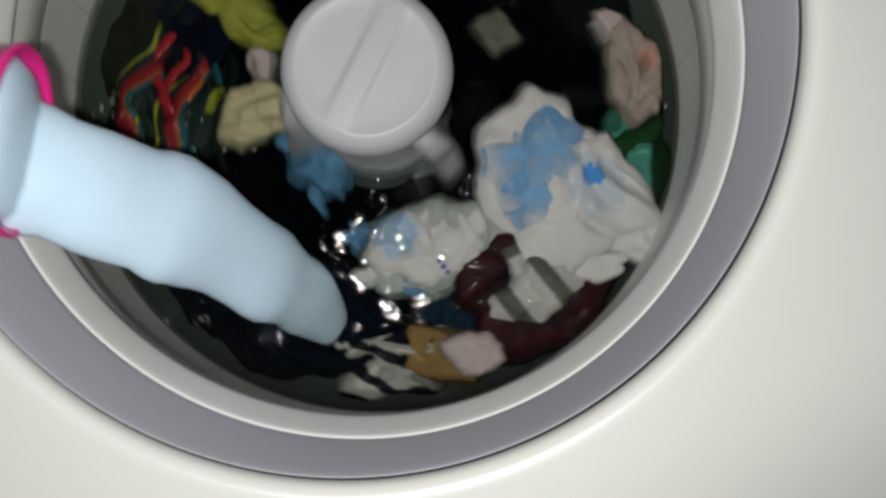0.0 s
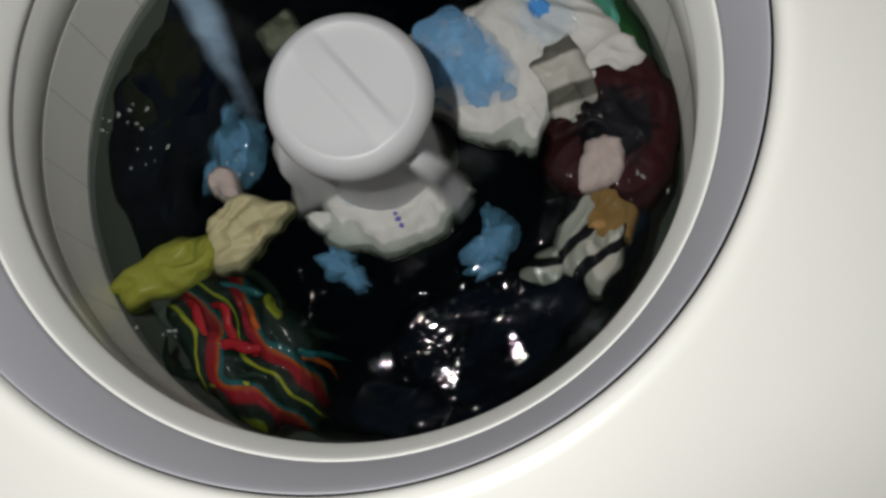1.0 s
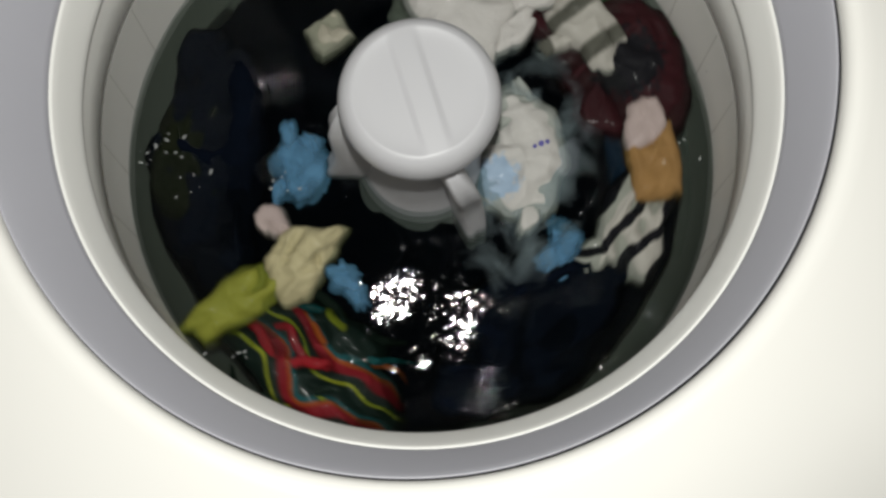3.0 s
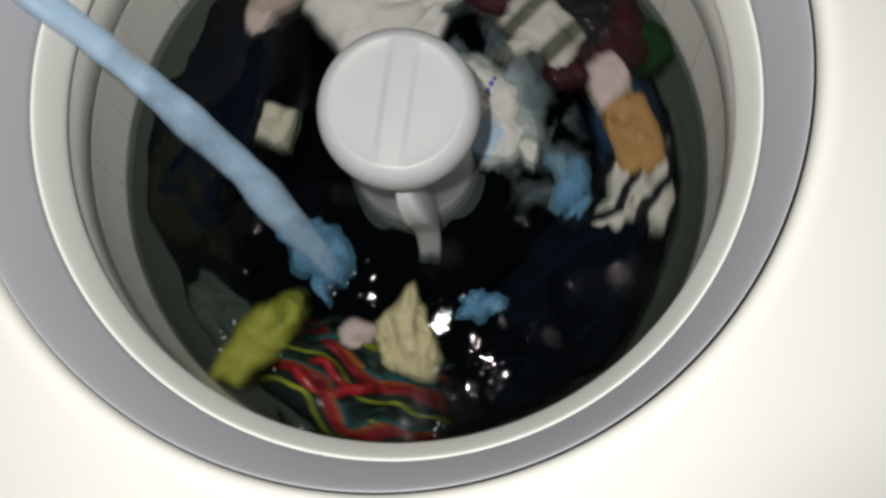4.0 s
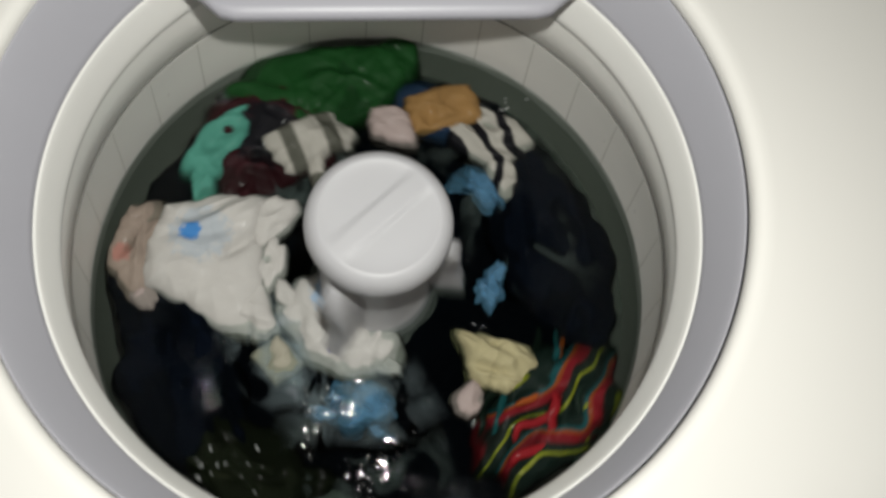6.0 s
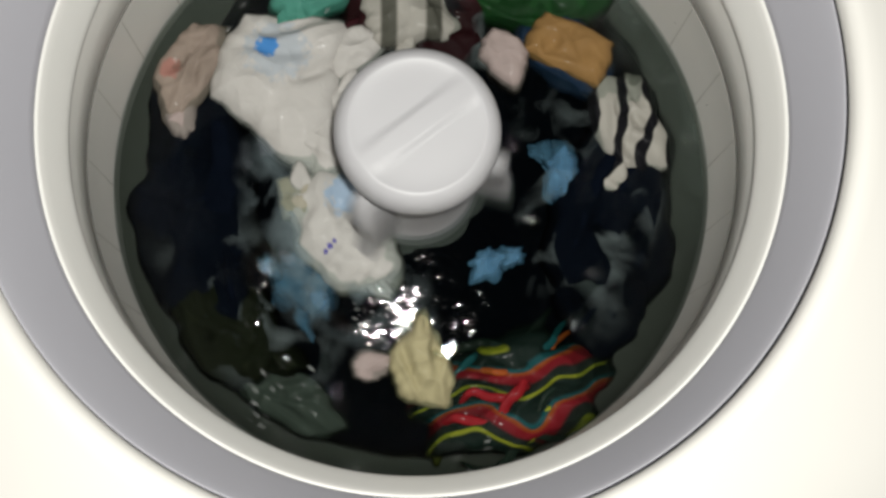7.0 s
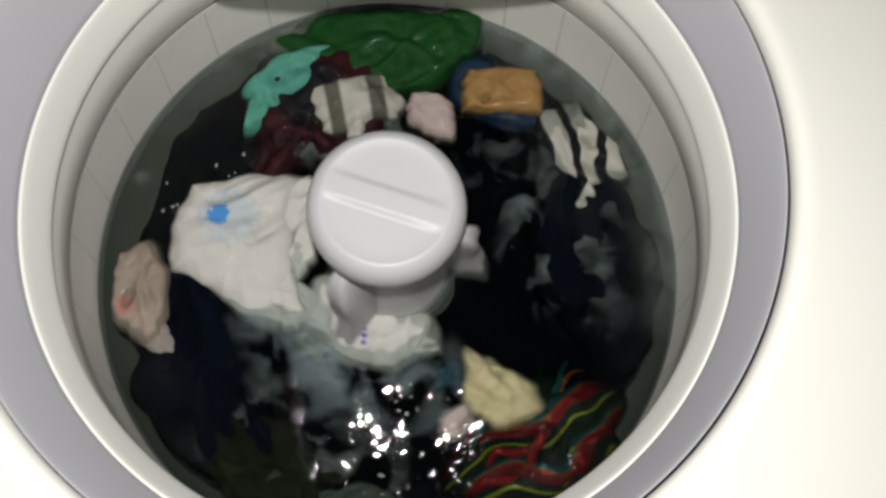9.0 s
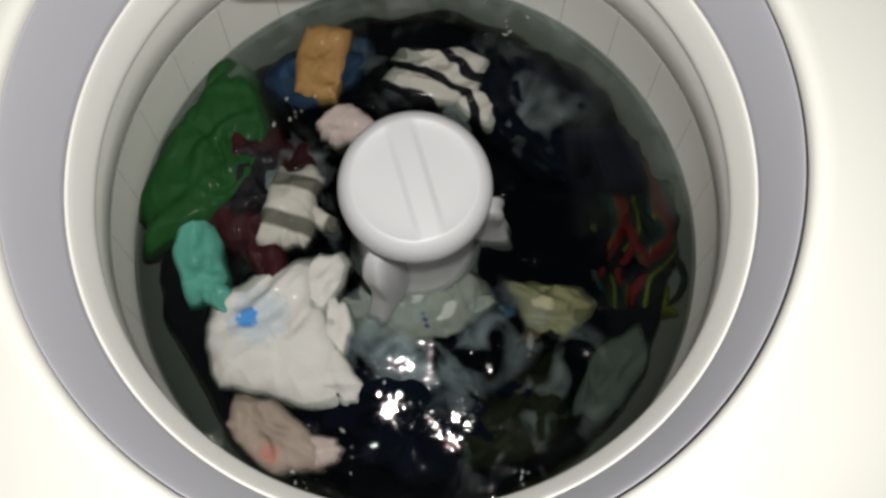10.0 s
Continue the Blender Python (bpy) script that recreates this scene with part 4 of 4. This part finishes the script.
    orbit(tan_cloth, ((0, -79.0, 0.218), (0.5, -44.9, 0.210), (1, -12.4, 0.178), (1.5, -40.5, 0.199), (2, -50.6, 0.218), (2.5, 3.3, 0.190), (2.7, 15.2, 0.193), (2.9, 8.2, 0.185), (3.3, -19.3, 0.180), (3.8, -14.8, 0.190), (4, 6.8, 0.172), (4.5, 53.6, 0.164), (5, 29.4, 0.164), (5.5, 17.1, 0.178), (6, 71.7, 0.168), (6.2, 79.8, 0.153), (6.5, 75.1, 0.164), (6.9, 44.0, 0.161), (7.3, 43.1, 0.159), (7.5, 67.6, 0.152), (8, 97.5, 0.151), (8.5, 72.8, 0.140), (9, 61.9, 0.174), (9.5, 109.0, 0.173), (10, 117.2, 0.172)), 0.006, 0.19, -174, 1.4, under=0.010, until=3.0)
    orbit(denim_cloth, ((0, -79.0, 0.218), (0.5, -44.9, 0.210), (1, -12.4, 0.178), (1.5, -40.5, 0.199), (2, -50.6, 0.218), (2.5, 3.3, 0.190), (2.7, 13.6, 0.196), (2.9, 8.2, 0.185), (3.3, -19.3, 0.180), (3.8, -15.2, 0.193), (4, 6.8, 0.172), (4.5, 53.6, 0.164), (5, 29.4, 0.164), (5.5, 17.1, 0.178), (6, 71.7, 0.168), (6.2, 75.1, 0.162), (6.5, 75.1, 0.164), (6.9, 44.0, 0.161), (7.3, 43.1, 0.159), (7.5, 67.6, 0.152), (8, 97.5, 0.151), (8.5, 72.8, 0.140), (9, 61.9, 0.174), (9.5, 109.0, 0.173), (10, 117.2, 0.172)), 0.002, 0.178, under=0.010, until=3.6)
    orbit(pink_sock, ((0, -71.6, 0.204), (0.5, -41.1, 0.194), (1, -4.1, 0.165), (1.5, -32.7, 0.180), (2, -41.2, 0.203), (2.5, 14.8, 0.185), (2.7, 27.2, 0.182), (2.9, 17.5, 0.180), (3.3, -7.9, 0.175), (3.8, -2.2, 0.179), (4, 23.1, 0.164), (4.5, 71.6, 0.150), (5, 44.1, 0.133), (5.5, 31.9, 0.150), (6, 86.9, 0.140), (6.2, 100.9, 0.132), (6.5, 87.2, 0.129), (6.9, 58.2, 0.121), (7.3, 61.2, 0.112), (7.5, 89.3, 0.114), (8, 112.2, 0.116), (8.5, 86.0, 0.134), (9, 79.5, 0.128), (9.5, 125.3, 0.121), (10, 121.7, 0.113)), 0.007, 0.195)
    orbit(striped_tee, ((0, -90.2, 0.203), (0.5, -54.9, 0.199), (1, -21.9, 0.170), (1.5, -52.9, 0.187), (2, -57.4, 0.197), (2.5, -8.0, 0.178), (2.7, -0.7, 0.180), (2.9, -8.6, 0.175), (3.3, -35.8, 0.172), (3.8, -31.1, 0.205), (4, -3.7, 0.175), (4.5, 31.2, 0.171), (5, 7.5, 0.170), (5.5, 4.7, 0.180), (6, 57.5, 0.165), (6.2, 65.3, 0.148), (6.5, 50.8, 0.168), (6.9, 18.0, 0.170), (7.3, 20.0, 0.172), (7.5, 45.4, 0.159), (8, 74.1, 0.144), (8.5, 43.8, 0.159), (9, 36.6, 0.183), (9.5, 87.5, 0.158), (10, 82.7, 0.142)), 0.002, 0.19, under=0.005, until=2.5)
    orbit(green_towel, ((0, -26.6, 0.219), (0.5, 0.9, 0.206), (1, 27.2, 0.215), (1.5, 14.3, 0.210), (2, -3.8, 0.205), (2.5, 42.0, 0.196), (2.9, 49.1, 0.194), (3.3, 28.1, 0.191), (3.8, 20.7, 0.205), (4, 47.5, 0.193), (4.5, 77.1, 0.192), (5, 50.1, 0.176), (5.5, 63.0, 0.174), (6, 107.2, 0.206), (6.2, 118.1, 0.190), (6.5, 104.7, 0.193), (6.9, 73.4, 0.182), (7.3, 67.5, 0.171), (7.5, 107.2, 0.165), (8, 133.9, 0.179), (8.5, 115.4, 0.157), (9, 98.4, 0.195), (9.5, 136.9, 0.195), (10, 158.4, 0.184)), 0.005, 0.182, under=0.009)
    orbit(mint_blouse, ((0, -18.4, 0.218), (0.5, -0.3, 0.210), (1, 35.1, 0.220), (1.5, 24.0, 0.204), (2, 3.6, 0.186), (2.5, 51.8, 0.185), (2.9, 60.4, 0.180), (3.3, 40.2, 0.176), (3.8, 51.3, 0.170), (4, 70.8, 0.162), (4.5, 127.5, 0.197), (5, 81.6, 0.152), (5.5, 88.6, 0.152), (6, 141.0, 0.177), (6.2, 157.1, 0.181), (6.5, 146.0, 0.171), (6.9, 119.8, 0.165), (7.3, 121.6, 0.160), (7.5, 143.3, 0.167), (8, 171.0, 0.183), (8.5, 142.8, 0.157), (9, 123.0, 0.177), (9.5, 172.4, 0.178), (10, 184.5, 0.174)), 0.006, 0.195, under=0.010, until=3.0)
    orbit(beige_blouse, ((0, 5.1, 0.204), (0.5, 32.1, 0.206), (1, 52.1, 0.188), (1.5, 32.1, 0.189), (2, 34.0, 0.157), (2.5, 83.2, 0.172), (2.9, 98.4, 0.172), (3.3, 90.2, 0.172), (3.8, 108.0, 0.173), (4, 122.9, 0.181), (4.5, 162.2, 0.218), (5, 147.9, 0.199), (5.5, 130.9, 0.194), (6, 173.9, 0.217), (6.2, 183.8, 0.205), (6.5, 177.6, 0.207), (6.9, 156.0, 0.200), (7.3, 156.1, 0.192), (7.5, 174.2, 0.213), (8, 213.7, 0.206), (8.5, 200.9, 0.208), (9, 190.5, 0.200), (9.5, 220.5, 0.207), (10, 233.0, 0.192)), 0.002, 0.195)
    orbit(white_square, ((0, 32.4, 0.110), (0.5, 106.5, 0.161), (1, 127.2, 0.134), (1.5, 155.8, 0.096), (2, 150.1, 0.094), (2.5, 137.7, 0.120), (2.7, 150.4, 0.102), (2.9, 132.2, 0.122), (3.3, 120.3, 0.124), (3.8, 144.0, 0.103), (4, 164.0, 0.114), (4.5, 191.2, 0.114), (5, 154.7, 0.104), (5.5, 182.4, 0.103), (6, 223.0, 0.103), (6.2, 224.8, 0.103), (6.5, 208.9, 0.097), (6.9, 191.7, 0.092), (7.3, 201.3, 0.087), (7.5, 221.8, 0.104), (8, 229.4, 0.102), (8.5, 205.8, 0.094), (9, 229.8, 0.083), (9.5, 258.2, 0.069), (10, 233.9, 0.077)), 0.003, 0.2, sink=0.02, since=8.0, under=0.012, until=3.0)
    orbit(clot_a, ((0, -76.3, 0.126), (0.5, -58.4, 0.136), (1, -40.2, 0.107), (1.5, -69.8, 0.127), (2, -65.3, 0.158), (2.5, -14.9, 0.130), (2.7, -6.2, 0.124), (2.9, -25.2, 0.127), (3.3, -47.2, 0.123), (3.8, -31.0, 0.134), (4, -8.1, 0.123), (4.5, 25.1, 0.103), (5, -12.2, 0.107), (5.5, -4.6, 0.129), (6, 45.4, 0.126), (6.2, 51.7, 0.109), (6.5, 30.1, 0.119), (6.9, 6.4, 0.113), (7.3, 17.1, 0.107), (7.5, 42.4, 0.099), (8, 49.5, 0.105), (8.5, 28.6, 0.091), (9, 49.3, 0.090), (9.5, 83.0, 0.132), (10, 67.2, 0.119)), 0.004, 0.2, sink=0.03, since=7.2)
    orbit(clot_b, ((0, -101.9, 0.096), (0.5, -70.7, 0.103), (1, -112.6, 0.087), (1.5, -141.7, 0.098), (2, -109.2, 0.118), (2.5, -73.8, 0.103), (2.7, -88.8, 0.083), (2.9, -114.5, 0.106), (3.3, -131.4, 0.109), (3.8, -85.9, 0.127), (4, -66.6, 0.121), (4.5, -66.6, 0.085), (5, -95.9, 0.095), (5.5, -38.2, 0.094), (6, -2.7, 0.096), (6.2, -27.4, 0.088), (6.5, -44.6, 0.090), (6.9, -51.2, 0.086), (7.3, -13.0, 0.081), (7.5, 5.5, 0.072), (8, -22.8, 0.081), (8.5, -54.7, 0.093), (9, -58.0, 0.099), (9.5, -23.9, 0.104), (10, -50.1, 0.084)), 0.004, 0.2, sink=0.02, since=7.9)
    orbit(clot_c, ((0, -141.4, 0.065), (0.5, -104.0, 0.110), (1, -184.0, 0.117), (1.5, -209.3, 0.116), (2, -179.1, 0.085), (2.5, -143.9, 0.101), (2.7, -143.7, 0.103), (2.9, -164.9, 0.100), (3.3, -180.8, 0.100), (3.8, -150.4, 0.100), (4, -134.7, 0.106), (4.5, -133.0, 0.097), (5, -157.7, 0.107), (5.5, -141.9, 0.117), (6, -93.1, 0.109), (6.2, -96.5, 0.115), (6.5, -119.6, 0.115), (6.9, -134.1, 0.119), (7.3, -111.3, 0.124), (7.5, -87.4, 0.113), (8, -77.8, 0.105), (8.5, -108.4, 0.104), (9, -89.8, 0.087), (9.5, -50.3, 0.083), (10, -48.0, 0.081)), 0.002, 0.2, sink=0.03, since=7.2)
    orbit(navy_trousers, ((0, 154.7, 0.158), (0.5, 145.3, 0.182), (1, 164.0, 0.187), (1.5, 161.8, 0.166), (2, 160.7, 0.169), (2.5, 167.4, 0.161), (2.9, 181.3, 0.164), (3.3, 170.9, 0.167), (3.8, 170.3, 0.172), (4, 164.7, 0.166), (4.5, 197.7, 0.177), (5, 181.0, 0.171), (5.5, 166.9, 0.175), (6, 205.5, 0.181), (6.5, 212.9, 0.183), (6.9, 193.1, 0.185), (7.3, 183.2, 0.187), (7.5, 201.7, 0.184), (8, 234.7, 0.175), (8.5, 216.5, 0.183), (9, 211.2, 0.176), (9.5, 255.2, 0.159), (10, 269.3, 0.143)), -0.003, 0.168)
    orbit(navy_jacket, ((0, -113.3, 0.192), (0.5, -87.8, 0.163), (1, -64.5, 0.165), (1.5, -95.6, 0.155), (2, -90.8, 0.162), (2.5, -49.8, 0.162), (2.9, -49.9, 0.160), (3.3, -71.4, 0.158), (3.8, -63.0, 0.155), (4, -39.8, 0.161), (4.5, -6.2, 0.165), (5, -19.8, 0.161), (5.5, -28.9, 0.163), (6, 16.8, 0.160), (6.5, 14.1, 0.160), (6.9, -10.3, 0.160), (7.3, -7.6, 0.160), (7.5, 11.2, 0.150), (8, 37.1, 0.168), (8.5, 11.5, 0.170), (9, 9.3, 0.169), (9.5, 45.6, 0.153), (10, 46.2, 0.157)), -0.003, 0.168)
    orbit(olive_shirt, ((0, 160.4, 0.210), (0.5, 147.2, 0.221), (1, 157.1, 0.231), (1.5, 157.1, 0.200), (2, 166.8, 0.199), (2.5, 172.1, 0.189), (2.9, 182.8, 0.191), (3.3, 168.1, 0.192), (3.8, 161.5, 0.194), (4, 183.5, 0.181), (4.5, 226.6, 0.188), (5, 208.4, 0.191), (5.5, 199.6, 0.198), (6, 239.2, 0.185), (6.5, 246.1, 0.190), (6.9, 224.6, 0.194), (7.3, 212.7, 0.199), (7.5, 229.7, 0.198), (8, 273.7, 0.166), (8.5, 255.0, 0.194), (9, 240.8, 0.187), (9.5, 281.0, 0.171), (10, 295.3, 0.160)), -0.001, 0.18)
    orbit(sage_cloth, ((0, 209.1, 0.190), (0.5, 199.7, 0.190), (1, 218.4, 0.190), (1.5, 216.2, 0.190), (2, 215.1, 0.190), (2.5, 221.8, 0.190), (2.9, 235.7, 0.190), (3.3, 225.4, 0.190), (3.8, 224.8, 0.190), (4, 219.1, 0.190), (4.5, 252.1, 0.190), (5, 235.5, 0.190), (5.5, 221.4, 0.190), (6, 259.9, 0.190), (6.5, 267.3, 0.190), (6.9, 247.5, 0.190), (7.3, 237.6, 0.190), (7.5, 256.1, 0.190), (8, 289.1, 0.190), (8.5, 270.9, 0.190), (9, 265.6, 0.190), (9.5, 309.6, 0.190), (10, 323.7, 0.190)), -0.004, 0.19)
    patch = ((0, -24.5, 0.124), (0.5, 26.0, 0.103), (1, 45.0, 0.095), (1.5, 22.0, 0.088), (2, 30.0, 0.090), (2.5, 73.3, 0.129), (2.9, 76.4, 0.131), (3.3, 59.8, 0.134), (3.8, 82.9, 0.137), (4, 101.0, 0.128), (4.5, 141.6, 0.143), (5, 119.0, 0.122), (5.5, 115.7, 0.114), (6, 170.1, 0.127), (6.5, 165.1, 0.123), (6.9, 140.9, 0.120), (7.3, 150.0, 0.116), (7.5, 171.3, 0.135), (8, 198.4, 0.123), (8.5, 173.4, 0.116), (9, 170.7, 0.112), (9.5, 218.9, 0.114), (10, 209.5, 0.127))
    walk(clot_d, [(t, pose(r * math.cos(radians(a)), r * math.sin(radians(a)), WATER + 0.0215 - (0 if t < 2.2 else min(0.09, 0.06 * (t - 2.2))), 0, 0, a)) for t, a, r in patch])
    walk(vest_cloud, [(t, pose(0, 0, WATER + 0.0085 - 0.05 * min(1, max(0, (1.7 - t) / 0.6)), 0, 0, a)) for t, a, r in ((0, -73.6, 0.110), (0.5, -32.4, 0.088), (1, -80.9, 0.037), (1.5, -74.6, 0.066), (2, -13.6, 0.098), (2.5, 20.8, 0.083), (2.9, 3.2, 0.077), (3.3, -4.5, 0.071), (3.8, 38.0, 0.064), (4, 40.9, 0.069), (4.5, 15.3, 0.053), (5, -3.9, 0.060), (5.5, -102.3, 0.058), (6, -124.0, 0.049), (6.5, -143.0, 0.058), (6.9, -146.3, 0.066), (7.3, -111.0, 0.073), (7.5, -101.4, 0.069), (8, -115.3, 0.064), (8.5, -150.7, 0.057), (9, -110.0, 0.047), (9.5, -61.3, 0.046), (10, -90.1, 0.050))])
    walk(edge_cloud, [(0, pose(0, 0, WATER - 0.05)), (6.0, pose(0, 0, WATER - 0.05, 0, 0, -20)), (7.4, pose(0, 0, WATER + 0.0085, 0, 0, -4)), (8.7, pose(0, 0, WATER + 0.0085, 0, 0, -10)), (10, pose(0, 0, WATER + 0.0085, 0, 0, 6))])
    for k, film_of in enumerate(clouds):
        walk(film_of, [(t, pose(0, 0, WATER + 0.0045 + 0.0004 * k - 0.035 * min(1, max(0, (6.3 - t) / 2.5)), 0, 0, a * (1.0 + 0.08 * k))) for t, a, r in pile])
    still = pose(0, 0, 0)
    walk(pour_a, [(0, still), (0.1, pose(0.004, 0.006, -0.004)), (0.2, pose(0.006, 0.016, -0.01)), (0.3, pose(0.03, 0.012, -0.06)), (0.4, pose(0.07, -0.03, -0.26)), (0.6, pose(0.09, -0.06, -0.34)), (10, pose(0.09, -0.06, -0.34))])
    walk(pour_b, [(0, pose(-0.25, 0.12, 0.12)), (0.2, pose(-0.16, 0.08, 0.09)), (0.35, pose(-0.02, 0.014, 0.01)), (0.5, still), (0.6, pose(-0.03, 0.02, -0.03)), (0.75, pose(0.02, -0.02, -0.26)), (0.9, pose(0.02, -0.02, -0.34)), (10, pose(0.02, -0.02, -0.34))])
    walk(pour_c, [(0, pose(-0.25, 0.2, 0.15)), (0.5, pose(-0.16, 0.12, 0.1)), (0.7, pose(-0.05, 0.03, 0.02)), (0.8, still), (0.9, pose(0.035, 0.012, -0.005)), (1.0, pose(0.062, 0.038, -0.03)), (1.1, pose(0.09, 0.05, -0.25)), (1.2, pose(0.08, 0.02, -0.38)), (10, pose(0.08, 0.02, -0.38))])
    walk(pour_d, [(0, pose(-0.3, 0.15, 0.2)), (3.5, pose(-0.3, 0.15, 0.2)), (3.7, pose(-0.06, 0.045, 0.04)), (3.8, pose(-0.026, 0.022, 0)), (3.9, pose(-0.012, 0.012, 0)), (4.0, still), (4.1, pose(0.03, -0.03, -0.10)), (4.2, pose(0.06, -0.07, -0.32)), (10, pose(0.06, -0.07, -0.34))])
    tip = ((0, (-0.156, -0.046, 0.962)), (0.1, (-0.164, -0.034, 0.964)), (0.2, (-0.178, -0.016, 0.970)), (0.3, (-0.25, 0.0, 1.0)), (0.5, (-0.31, 0.06, 1.05)), (1.2, (-0.40, 0.12, 1.12)), (3.2, (-0.40, 0.12, 1.12)), (3.8, (-0.30, 0.06, 1.02)), (4.1, (-0.31, 0.06, 1.03)), (4.5, (-0.42, 0.12, 1.15)), (10, (-0.42, 0.12, 1.15)))
    walk(pink_tub, [(t, look(p, (p[0] - 0.85, p[1] + 0.15, p[2] + 0.12))) for t, p in tip])


motions()
